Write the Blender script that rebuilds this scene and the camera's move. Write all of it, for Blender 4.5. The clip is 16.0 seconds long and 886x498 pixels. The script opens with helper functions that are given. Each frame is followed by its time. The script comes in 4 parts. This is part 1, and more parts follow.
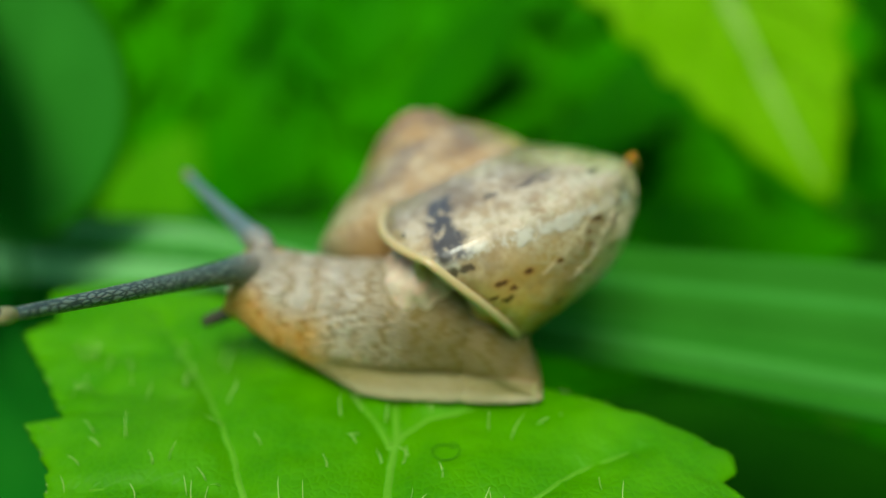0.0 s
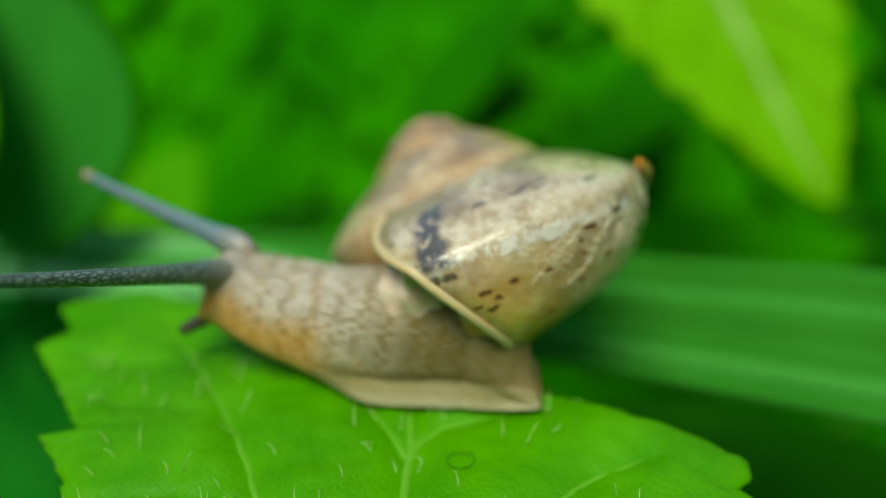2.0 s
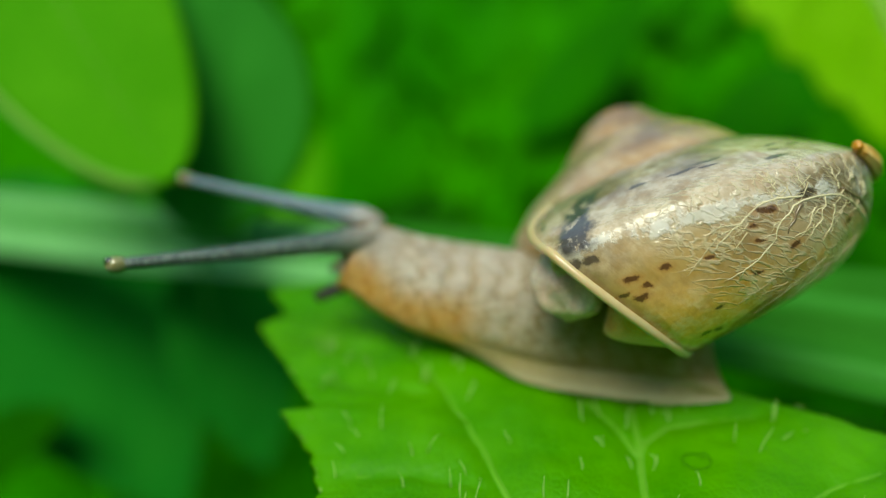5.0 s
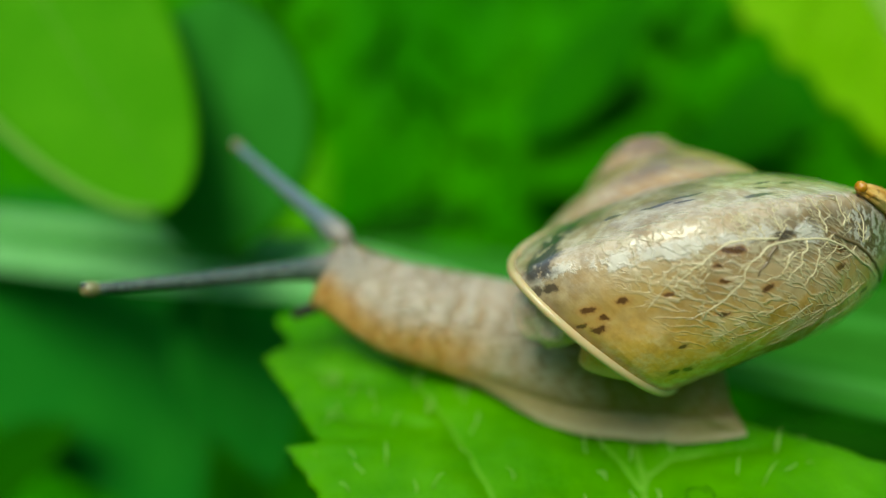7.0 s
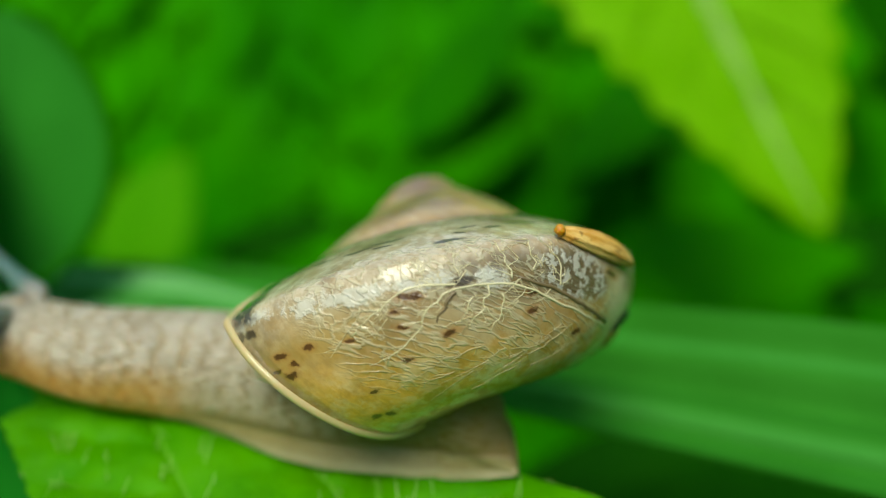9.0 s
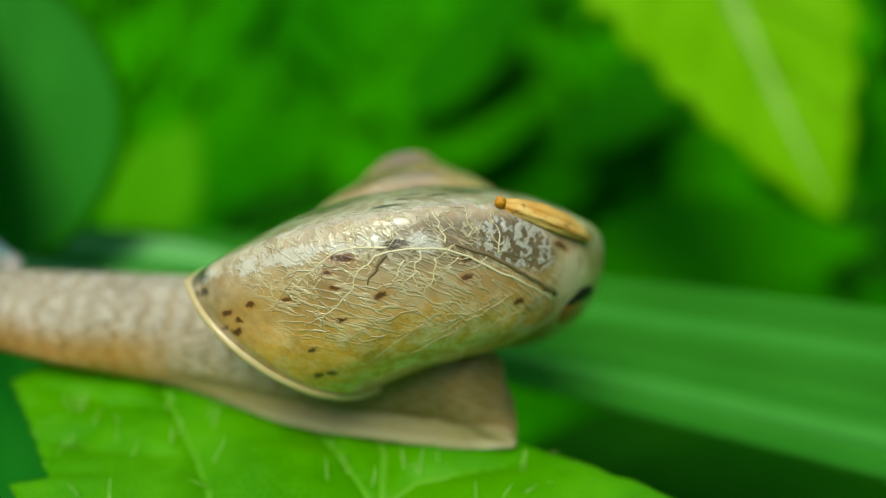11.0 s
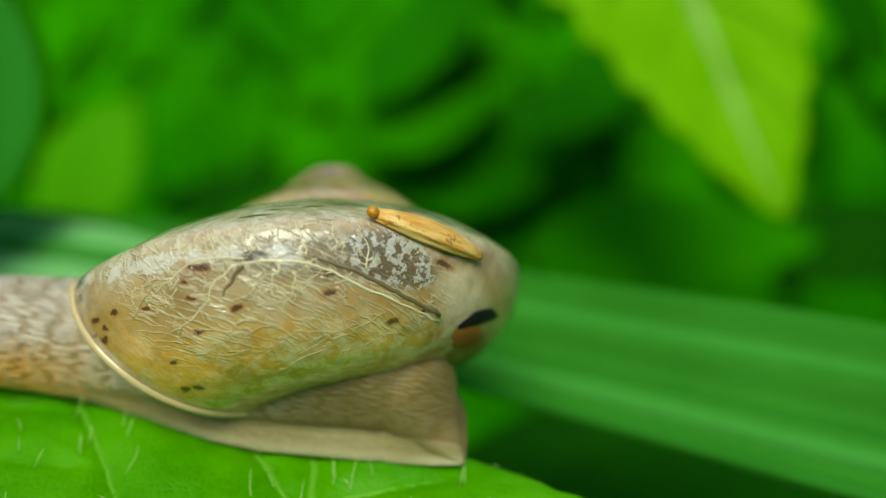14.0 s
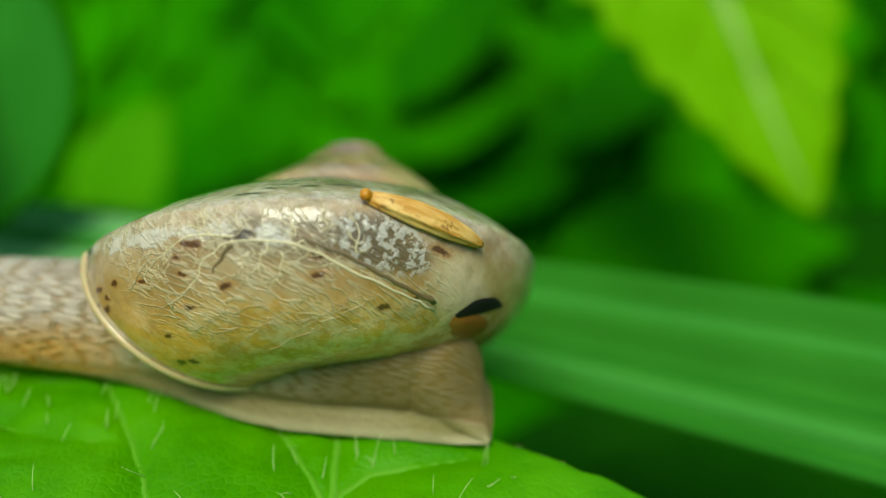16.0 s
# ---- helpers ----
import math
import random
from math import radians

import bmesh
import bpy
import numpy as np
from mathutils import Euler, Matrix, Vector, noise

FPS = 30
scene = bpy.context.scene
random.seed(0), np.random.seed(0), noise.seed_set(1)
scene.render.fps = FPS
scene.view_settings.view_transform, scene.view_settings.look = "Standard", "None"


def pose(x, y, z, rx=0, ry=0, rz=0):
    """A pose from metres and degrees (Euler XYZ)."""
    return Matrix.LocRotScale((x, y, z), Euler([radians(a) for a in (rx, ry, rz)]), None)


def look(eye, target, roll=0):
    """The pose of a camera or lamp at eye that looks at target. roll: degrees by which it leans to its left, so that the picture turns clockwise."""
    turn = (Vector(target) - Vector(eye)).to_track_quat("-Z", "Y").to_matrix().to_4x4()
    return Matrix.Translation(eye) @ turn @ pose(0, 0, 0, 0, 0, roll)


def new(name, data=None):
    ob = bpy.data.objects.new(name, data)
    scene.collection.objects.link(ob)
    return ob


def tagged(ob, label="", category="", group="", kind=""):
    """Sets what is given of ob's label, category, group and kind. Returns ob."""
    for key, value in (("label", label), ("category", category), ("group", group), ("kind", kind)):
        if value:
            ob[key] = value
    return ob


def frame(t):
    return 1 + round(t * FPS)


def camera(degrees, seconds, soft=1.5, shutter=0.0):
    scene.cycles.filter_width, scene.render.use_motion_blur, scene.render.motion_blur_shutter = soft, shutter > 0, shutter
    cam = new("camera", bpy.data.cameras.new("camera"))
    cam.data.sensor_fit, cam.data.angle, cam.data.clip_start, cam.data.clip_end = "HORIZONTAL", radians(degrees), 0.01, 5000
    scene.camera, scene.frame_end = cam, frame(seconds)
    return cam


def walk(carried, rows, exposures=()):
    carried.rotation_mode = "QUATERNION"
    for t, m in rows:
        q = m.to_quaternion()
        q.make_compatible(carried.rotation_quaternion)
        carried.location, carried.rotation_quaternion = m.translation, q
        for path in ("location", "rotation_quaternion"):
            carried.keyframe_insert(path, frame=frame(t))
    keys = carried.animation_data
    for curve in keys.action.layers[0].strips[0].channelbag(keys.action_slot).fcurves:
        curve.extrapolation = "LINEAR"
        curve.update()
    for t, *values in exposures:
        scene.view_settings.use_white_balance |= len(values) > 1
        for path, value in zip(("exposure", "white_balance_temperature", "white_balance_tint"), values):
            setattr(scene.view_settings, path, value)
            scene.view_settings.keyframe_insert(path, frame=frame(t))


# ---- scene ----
MM = 0.001
# site axes: x right, y ahead, z up from the first camera, in mm; the camera looks 25 degrees down
SITE = pose(0, 0, 0.16, -25, 0, 0)
# leaf axes: the blade of the main leaf is z = 0
LEAF = SITE @ pose(0, 27.3 * MM, -5.2 * MM, 30.114, 0, 0)

# ---- camera ----
cam = camera(60.0, 16.0, soft=1.25)
cam.data.dof.use_dof = True
cam.data.dof.focus_distance = 22.8 * MM
cam.data.dof.aperture_fstop = 22.0
PATH = [
    (0, 0, 0.001, 0, 90.01, 0.01, -0.01),
    (0.5, -0.309, 0.265, -0.272, 90.24, 0.27, 0.01),
    (1, -0.183, 0.423, -0.27, 90.31, 0.46, 0.01),
    (1.5, -0.217, 0.307, -0.273, 90.63, 0.54, -0.2),
    (2, -0.436, -0.087, -0.083, 90.83, 0.46, -0.01),
    (2.5, -3.192, -1.328, -0.168, 91.48, -0.88, 1.69),
    (3, -4.696, -1.251, 0.188, 91.11, -1.45, 3.52),
    (3.5, -4.585, -1.148, 0.16, 90.85, -1.22, 4.12),
    (4, -5.339, -1.122, 0.09, 91.23, -1.42, 4.09),
    (4.5, -6.276, -1.041, -0.326, 90.92, -2.27, 4.8),
    (7, -6.167, -1.222, 1.338, 90.14, -1.2, 5.4),
    (7.5, -3.292, 0.126, 1.796, 90.07, 0.26, 4.54),
    (8, -1.192, 1.312, 2.348, 89.74, 0.97, 3.89),
    (8.5, -0.287, 0.453, 3.186, 90.933, 0.813, 2.794),
    (9, 0.794, 0.732, 3.294, 89.649, 0.742, 0.156),
    (9.5, 1.631, 0.657, 3.314, 89.082, 1.071, 0.896),
    (10, 1.504, 0.272, 3.466, 88.704, 0.655, 1.085),
    (12.5, -0.825, 1.263, 2.656, 87.09, -2.68, -0.04),
    (13, -0.901, 0.734, 2.489, 87.56, -2.4, 1.55),
    (13.5, -0.231, 0.867, 2.307, 88.18, -1.69, 1.29),
    (14, 0.970, 2.493, 3.524, 86.902, -2.133, -2.978),
    (14.5, 1.125, 2.495, 3.563, 86.907, -2.157, -3.702),
    (15, 1.200, 2.450, 3.420, 87.200, -1.700, -3.200),
    (15.5, 0.893, 2.791, 3.264, 86.449, -2.635, -3.149),
    (16, 1.110, 2.481, 2.486, 87.532, -2.131, -1.021),
]
walk(cam, [(t, SITE @ pose(x * MM, y * MM, z * MM, a, b, c)) for t, x, y, z, a, b, c in PATH],
     exposures=[(0, 0.61, 6850, -9), (16, 0.61, 6850, -9)])

# ---- world and sun ----
world = bpy.data.worlds.new("world")
scene.world = world
world.use_nodes = True
wn = world.node_tree
sky = wn.nodes.new("ShaderNodeTexSky")
sky.sky_type, sky.sun_disc = "NISHITA", False
sky.sun_elevation, sky.sun_rotation = radians(61), radians(197)
wn.links.new(sky.outputs[0], wn.nodes["Background"].inputs[0])
wn.nodes["Background"].inputs[1].default_value = 0.15
sun = new("sun", bpy.data.lights.new("sun", "SUN"))
sun.data.energy, sun.data.angle, sun.data.color = 1.8, radians(30), (1.0, 0.96, 0.88)
sun.matrix_world = look((-0.14, -0.46, 0.88), (0, 0, 0))

# ---- materials ----
def material(name, base, rough=0.5, **extra):
    m = bpy.data.materials.new(name)
    m.use_nodes = True
    p = m.node_tree.nodes["Principled BSDF"]
    p.inputs["Base Color"].default_value = (*base, 1)
    p.inputs["Roughness"].default_value = rough
    for key, value in extra.items():
        p.inputs[key.replace("_", " ")].default_value = value
    return m


class Net:
    """Short hand for the nodes of one material."""

    def __init__(self, m):
        self.t = m.node_tree
        self.p = m.node_tree.nodes["Principled BSDF"]

    def node(self, kind, **values):
        n = self.t.nodes.new(kind)
        for key, value in values.items():
            if key in n.inputs:
                n.inputs[key].default_value = value
            else:
                setattr(n, key, value)
        return n

    def link(self, a, b):
        self.t.links.new(a, b)

    def coords(self, kind, scale=(1, 1, 1), turn=0.0):
        c = self.node("ShaderNodeTexCoord")
        mp = self.node("ShaderNodeMapping")
        mp.inputs["Scale"].default_value = scale
        mp.inputs["Rotation"].default_value = (0, 0, turn)
        self.link(c.outputs[kind], mp.inputs[0])
        return mp.outputs[0]

    def noise(self, co, scale, detail=4.0, rough=0.55):
        n = self.node("ShaderNodeTexNoise", Scale=scale, Detail=detail, Roughness=rough)
        self.link(co, n.inputs["Vector"])
        return n.outputs[0]

    def voronoi(self, co, scale, feature="DISTANCE_TO_EDGE"):
        n = self.node("ShaderNodeTexVoronoi", Scale=scale)
        n.feature = feature
        self.link(co, n.inputs["Vector"])
        return n.outputs["Distance"]

    def ramp(self, x, a, b, lo=0.0, hi=1.0):
        n = self.node("ShaderNodeMapRange")
        n.interpolation_type = "SMOOTHSTEP"
        for i, v in ((1, a), (2, b), (3, lo), (4, hi)):
            n.inputs[i].default_value = v
        self.link(x, n.inputs[0])
        return n.outputs[0]

    def math(self, op, a, b):
        n = self.node("ShaderNodeMath", operation=op)
        for i, v in ((0, a), (1, b)):
            if isinstance(v, (int, float)):
                n.inputs[i].default_value = v
            else:
                self.link(v, n.inputs[i])
        return n.outputs[0]

    def mix(self, fac, a, b):
        n = self.node("ShaderNodeMix", data_type="RGBA")
        for i, v in ((0, fac), (6, a), (7, b)):
            if isinstance(v, tuple):
                n.inputs[i].default_value = (*v, 1)
            elif isinstance(v, (int, float)):
                n.inputs[i].default_value = v
            else:
                self.link(v, n.inputs[i])
        return n.outputs[2]

    def vec(self, op, a, b):
        n = self.node("ShaderNodeVectorMath", operation=op)
        for i, v in ((0, a), (1, b)):
            if isinstance(v, tuple):
                n.inputs[i].default_value = v
            else:
                self.link(v, n.inputs[i])
        return n.outputs["Value"] if op in ("LENGTH", "DISTANCE") else n.outputs[0]

    def spots(self, co, rows):
        """Closeness to the nearest of some oval spots: below 1 inside."""
        best = None
        for x, y, rx, ry in rows:
            d = self.vec("LENGTH", self.vec("MULTIPLY", self.vec("SUBTRACT", co, (x, y, 0)), (1 / rx, 1 / ry, 0)), (0.0, 0.0, 0.0))
            best = d if best is None else self.math("MINIMUM", best, d)
        return best

    def base(self, c):
        self.link(c, self.p.inputs["Base Color"])

    def bump(self, h, strength, distance):
        n = self.node("ShaderNodeBump", Strength=strength, Distance=distance)
        self.link(h, n.inputs["Height"])
        self.link(n.outputs[0], self.p.inputs["Normal"])
        self.link(n.outputs[0], self.p.inputs["Coat Normal"])


def leafy(name, dark, light, rough=0.45, thin=0.35, grain=900.0, patch=120.0, bump=0.3, sheen=0.03):
    """Leaf skin: mottled green, light shining through the blade."""
    m = material(name, light, rough, Specular_IOR_Level=sheen)
    n = Net(m)
    co = n.coords("Object")
    c = n.mix(n.ramp(n.noise(co, patch, 3), 0.3, 0.7), dark, light)
    cell = n.voronoi(co, grain)
    c = n.mix(n.ramp(cell, 0.0, 0.12, 0.35, 0.0), c, light)
    n.base(c)
    n.bump(n.math("ADD", n.ramp(cell, 0.0, 0.25), n.noise(co, patch * 3, 4)), bump, 0.00006)
    tr = n.node("ShaderNodeBsdfTranslucent")
    n.link(c, tr.inputs[0])
    mx = n.node("ShaderNodeMixShader", Fac=thin)
    out = m.node_tree.nodes["Material Output"]
    n.link(n.p.outputs[0], mx.inputs[1])
    n.link(tr.outputs[0], mx.inputs[2])
    n.link(mx.outputs[0], out.inputs[0])
    return m


LEAF_MAIN = leafy("leaf_main", (0.060, 0.295, 0.001), (0.108, 0.40, 0.002), 0.45, 0.25, 3400.0, 260.0, 0.27, 0.14)
LEAF_VEIN = leafy("leaf_vein", (0.13, 0.40, 0.015), (0.17, 0.45, 0.03), 0.45, 0.2, 3000.0, 400.0, 0.2, 0.12)
LEAF_LIME = leafy("leaf_lime", (0.20, 0.52, 0.004), (0.27, 0.62, 0.012), 0.6, 0.4)
LEAF_LIME_PALE = leafy("leaf_lime_pale", (0.38, 0.64, 0.11), (0.44, 0.69, 0.16), 0.5, 0.3)
LEAF_OVAL = leafy("leaf_oval", (0.085, 0.38, 0.004), (0.12, 0.45, 0.008), 0.6, 0.35)
LEAF_RIM = leafy("leaf_rim", (0.22, 0.48, 0.06), (0.26, 0.52, 0.08), 0.6, 0.3)
# the next five greens hold the undergrowth's shade in their colour
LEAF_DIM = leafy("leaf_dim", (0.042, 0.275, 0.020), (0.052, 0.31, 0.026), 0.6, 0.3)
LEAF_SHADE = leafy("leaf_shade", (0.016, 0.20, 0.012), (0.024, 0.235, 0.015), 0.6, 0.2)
LEAF_INNER_SHADE = leafy("leaf_inner_shade", (0.016, 0.17, 0.0), (0.025, 0.20, 0.0), 0.6, 0.25)
LEAF_DEEP_SHADE = leafy("leaf_deep_shade", (0.008, 0.085, 0.0), (0.014, 0.115, 0.0), 0.6, 0.2)
LEAF_GAP_SHADE = leafy("leaf_gap_shade", (0.005, 0.050, 0.0), (0.008, 0.065, 0.0), 0.7, 0.1)
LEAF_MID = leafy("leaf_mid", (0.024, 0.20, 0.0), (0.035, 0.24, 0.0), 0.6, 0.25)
LEAF_FRESH = leafy("leaf_fresh", (0.036, 0.25, 0.0), (0.052, 0.30, 0.0), 0.6, 0.3)
BLADE = leafy("grass_blade", (0.036, 0.20, 0.013), (0.048, 0.245, 0.019), 0.55, 0.2)
BLADE_RIB = leafy("grass_rib", (0.06, 0.28, 0.032), (0.075, 0.32, 0.042), 0.55, 0.2)
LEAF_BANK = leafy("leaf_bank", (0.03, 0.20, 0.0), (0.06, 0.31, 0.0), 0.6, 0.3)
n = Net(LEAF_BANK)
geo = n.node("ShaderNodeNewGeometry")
# broad light and dim areas of the bank, put into the leaf colour
light_patch = n.ramp(n.noise(n.coords("Object"), 18, 2), 0.38, 0.62)
c = n.mix(light_patch, (0.022, 0.215, 0.0), (0.050, 0.35, 0.0))
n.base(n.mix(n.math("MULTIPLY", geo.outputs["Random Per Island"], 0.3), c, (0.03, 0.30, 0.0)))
BLADE_PALE = leafy("grass_pale", (0.22, 0.56, 0.17), (0.26, 0.62, 0.21), 0.55, 0.3)
STEM = leafy("stem", (0.03, 0.16, 0.005), (0.05, 0.22, 0.008), 0.5, 0.0)
HAIR = material("leaf_hair", (0.58, 0.74, 0.24), 0.4)
SOIL = material("soil", (0.02, 0.018, 0.01), 0.9, Specular_IOR_Level=0.0)
n = Net(SOIL)
co = n.coords("Object")
n.base(n.mix(n.noise(co, 60, 6), (0.008, 0.02, 0.004), (0.03, 0.04, 0.012)))
n.bump(n.noise(co, 150, 6), 0.6, 0.003)

# snail skin: pale tubercles with darker furrows between them
SKIN = material("snail_skin", (0.5, 0.4, 0.3), 0.38, Subsurface_Weight=0.18, Subsurface_Scale=0.0005, Specular_IOR_Level=0.12, Coat_Weight=0.08, Coat_IOR=1.38, Coat_Roughness=0.2)
SKIN.node_tree.nodes["Principled BSDF"].inputs["Subsurface Radius"].default_value = (1.0, 0.55, 0.3)
n = Net(SKIN)
sep = n.node("ShaderNodeSeparateXYZ")
n.link(n.coords("UV"), sep.inputs[0])
ALONG, UP = sep.outputs[0], sep.outputs[1]
# the tubercles lie in rows round a space that one piece of the body carries along
SKIN_SPACE = n.node("ShaderNodeTexCoord")
sep = n.node("ShaderNodeSeparateXYZ")
n.link(SKIN_SPACE.outputs["Object"], sep.inputs[0])
nz = n.node("ShaderNodeTexNoise", Scale=420.0, Detail=2.0)
n.link(SKIN_SPACE.outputs["Object"], nz.inputs["Vector"])
row = n.node("ShaderNodeCombineXYZ")
n.link(n.math("MULTIPLY", sep.outputs[0], 1050.0), row.inputs[0])
n.link(n.math("ADD", n.math("MULTIPLY", n.math("ARCTAN2", sep.outputs[1], n.math("SUBTRACT", sep.outputs[2], 0.0010)), 17.0), n.math("MULTIPLY", sep.outputs[0], 260.0)), row.inputs[1])
grid = n.vec("ADD", row.outputs[0], n.vec("MULTIPLY", nz.outputs["Color"], (0.7, 0.9, 0.0)))
vor = n.node("ShaderNodeTexVoronoi", Scale=1.0, Randomness=0.85)
vor.voronoi_dimensions, vor.feature = "2D", "DISTANCE_TO_EDGE"
n.link(grid, vor.inputs["Vector"])
cell = vor.outputs["Distance"]
dome = n.ramp(cell, 0.02, 0.30)
rise = n.math("MULTIPLY", n.ramp(UP, 1.0, 1.5, 0.12, 1.0), n.math("MULTIPLY", n.ramp(ALONG, 6.5, 12.5, 0.15, 1.0), n.ramp(ALONG, 17.5, 20.5, 1.0, 0.4)))  # the rim of the foot is smooth
tone = n.ramp(n.noise(n.coords("UV"), 0.5, 3), 0.35, 0.7)
c = n.mix(tone, (0.48, 0.355, 0.21), (0.60, 0.475, 0.32))
c = n.mix(n.math("MULTIPLY", n.ramp(ALONG, 7.0, 11.0), n.ramp(UP, 1.0, 3.0, 0.7, 0.0)), c, (0.58, 0.39, 0.13))
# amber rear flank, darkened: the shell's shade is put into its colour
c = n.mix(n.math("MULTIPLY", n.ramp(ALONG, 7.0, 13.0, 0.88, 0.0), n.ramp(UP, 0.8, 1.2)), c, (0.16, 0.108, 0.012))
c = n.mix(n.ramp(ALONG, 18.0, 21.0, 0.0, 0.85), c, (0.20, 0.20, 0.18))
c = n.mix(n.math("MULTIPLY", n.math("MULTIPLY", n.ramp(cell, 0.05, 0.30), rise), 0.6), c, (0.82, 0.73, 0.61))
c = n.mix(n.math("MULTIPLY", n.ramp(cell, 0.0, 0.14, 0.45, 0.0), rise), c, (0.19, 0.125, 0.07))
# dark crease line above the foot rim, drawn in the colour
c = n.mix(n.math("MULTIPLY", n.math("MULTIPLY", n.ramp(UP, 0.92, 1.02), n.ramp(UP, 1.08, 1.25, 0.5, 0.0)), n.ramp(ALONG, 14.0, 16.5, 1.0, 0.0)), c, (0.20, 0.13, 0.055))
c = n.mix(n.math("MULTIPLY", n.ramp(ALONG, 12.0, 15.5), n.ramp(UP, 1.9, 3.4, 0.85, 0.0)), c, n.mix(n.ramp(cell, 0.0, 0.25), (0.62, 0.26, 0.025), (0.78, 0.42, 0.09)))
rim_tone = n.mix(n.noise(n.coords("UV", (2.2, 6, 1)), 1.0, 4), (0.165, 0.13, 0.035), (0.32, 0.275, 0.115))
c = n.mix(n.math("MULTIPLY", n.ramp(UP, 0.85, 1.02, 0.9, 0.0), n.ramp(ALONG, 13.0, 16.0, 1.0, 0.0)), c, rim_tone)
c = n.mix(n.math("MULTIPLY", n.ramp(UP, 0.10, 0.55, 0.6, 0.0), n.ramp(ALONG, 13.0, 16.0, 1.0, 0.0)), c, (0.48, 0.43, 0.25))
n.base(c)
n.bump(n.math("ADD", n.math("MULTIPLY", dome, rise), n.math("MULTIPLY", n.noise(n.coords("UV"), 5.0, 4), 0.35)), 0.8, 0.00018)
SKIRT = material("foot_skirt", (0.52, 0.42, 0.30), 0.3, Subsurface_Weight=0.4, Subsurface_Scale=0.0012, Coat_Weight=0.4)
n = Net(SKIRT)
co = n.coords("Object")
n.base(n.mix(n.noise(co, 900, 4), (0.42, 0.31, 0.20), (0.58, 0.48, 0.35)))
n.bump(n.noise(co, 1500, 4), 0.4, 0.0001)
TENTACLE = material("tentacle_skin", (0.10, 0.16, 0.17), 0.35, Subsurface_Weight=0.2, Subsurface_Scale=0.0006, Coat_Weight=0.3)
n = Net(TENTACLE)
co = n.coords("Object", (1, 1, 0.45))
edge = n.voronoi(co, 7500)
sep = n.node("ShaderNodeSeparateXYZ")
n.link(n.coords("Object"), sep.inputs[0])
n.base(n.mix(n.ramp(sep.outputs[2], -0.0012, 0.0010, 0.9, 0.0), n.mix(n.ramp(edge, 0, 0.3), (0.03, 0.05, 0.04), (0.17, 0.22, 0.17)), (0.34, 0.28, 0.215)))
n.bump(edge, 0.5, 0.00008)
TENTACLE_FAR = TENTACLE.copy()
TENTACLE_FAR.name = "tentacle_skin_blue"
for node in TENTACLE_FAR.node_tree.nodes:
    if node.type == "MIX" and tuple(round(v, 2) for v in node.inputs[7].default_value)[:3] == (0.17, 0.22, 0.17):
        node.inputs[6].default_value, node.inputs[7].default_value = (0.10, 0.15, 0.17, 1), (0.20, 0.27, 0.29, 1)
LOW_TENTACLE = material("lower_tentacle_skin", (0.075, 0.06, 0.05), 0.35, Coat_Weight=0.3)
EYE = material("eye_skin", (0.012, 0.010, 0.012), 0.08, Coat_Weight=1.0)
KNOB = material("eye_knob_skin", (0.26, 0.24, 0.10), 0.2, Coat_Weight=0.5, Subsurface_Weight=0.3, Subsurface_Scale=0.0004)
# mantle: whitish and granular on its upper swelling, amber in the dip, cream on the lower fold
MANTLE = material("mantle_skin", (0.62, 0.42, 0.20), 0.4, Subsurface_Weight=0.15, Subsurface_Scale=0.0004, Coat_Weight=0.08)
n = Net(MANTLE)
co = n.coords("Object")
sep = n.node("ShaderNodeSeparateXYZ")
n.link(n.coords("UV"), sep.inputs[0])
grain = n.voronoi(co, 5200)
white = n.math("MULTIPLY", n.ramp(sep.outputs[0], -0.85, -0.60), n.ramp(sep.outputs[1], 0.0, 0.22))
c = n.mix(n.ramp(n.noise(co, 900, 4), 0.35, 0.65), (0.76, 0.31, 0.05), (0.88, 0.48, 0.15))
c = n.mix(n.math("MULTIPLY", n.ramp(sep.outputs[0], -1.05, -0.95, 1.0, 0.0), 0.7), c, (0.90, 0.58, 0.28))
c = n.mix(white, c, n.mix(n.ramp(n.noise(co, 700, 4), 0.35, 0.65), (0.72, 0.46, 0.30), (0.90, 0.71, 0.54)))
n.base(n.mix(n.ramp(grain, 0.0, 0.2, 0.3, 0.0), c, (0.45, 0.32, 0.19)))
n.bump(n.math("ADD", n.ramp(grain, 0.0, 0.3), n.noise(co, 1500, 4)), 0.4, 0.00007)
LIP = material("shell_lip_skin", (0.62, 0.46, 0.22), 0.3, Coat_Weight=0.4, Subsurface_Weight=0.2, Subsurface_Scale=0.0008)

# shell: u = whorl turn (1 per whorl, 4.5 at the lip), v = 0..1 from the base over the keel (0.5) to the suture
# dark stains and brown specks: angle back from the lip, angle from the keel, half axes
DARK = ((0.86, -0.245, 0.07, 0.035), (0.67, 0.55, 0.07, 0.04), (0.75, 0.48, 0.04, 0.03), (0.97, 0.24, 0.06, 0.05), (1.06, 0.45, 0.03, 0.05), (1.26, 0.48, 0.05, 0.03), (1.42, 0.55, 0.10, 0.03), (1.17, 0.60, 0.05, 0.04),
        (0.80, 0.62, 0.10, 0.03), (0.03, -0.17, 0.03, 0.05), (0.08, -0.18, 0.03, 0.04), (0.08, 0.58, 0.018, 0.05), (0.50, 0.62, 0.05, 0.05))
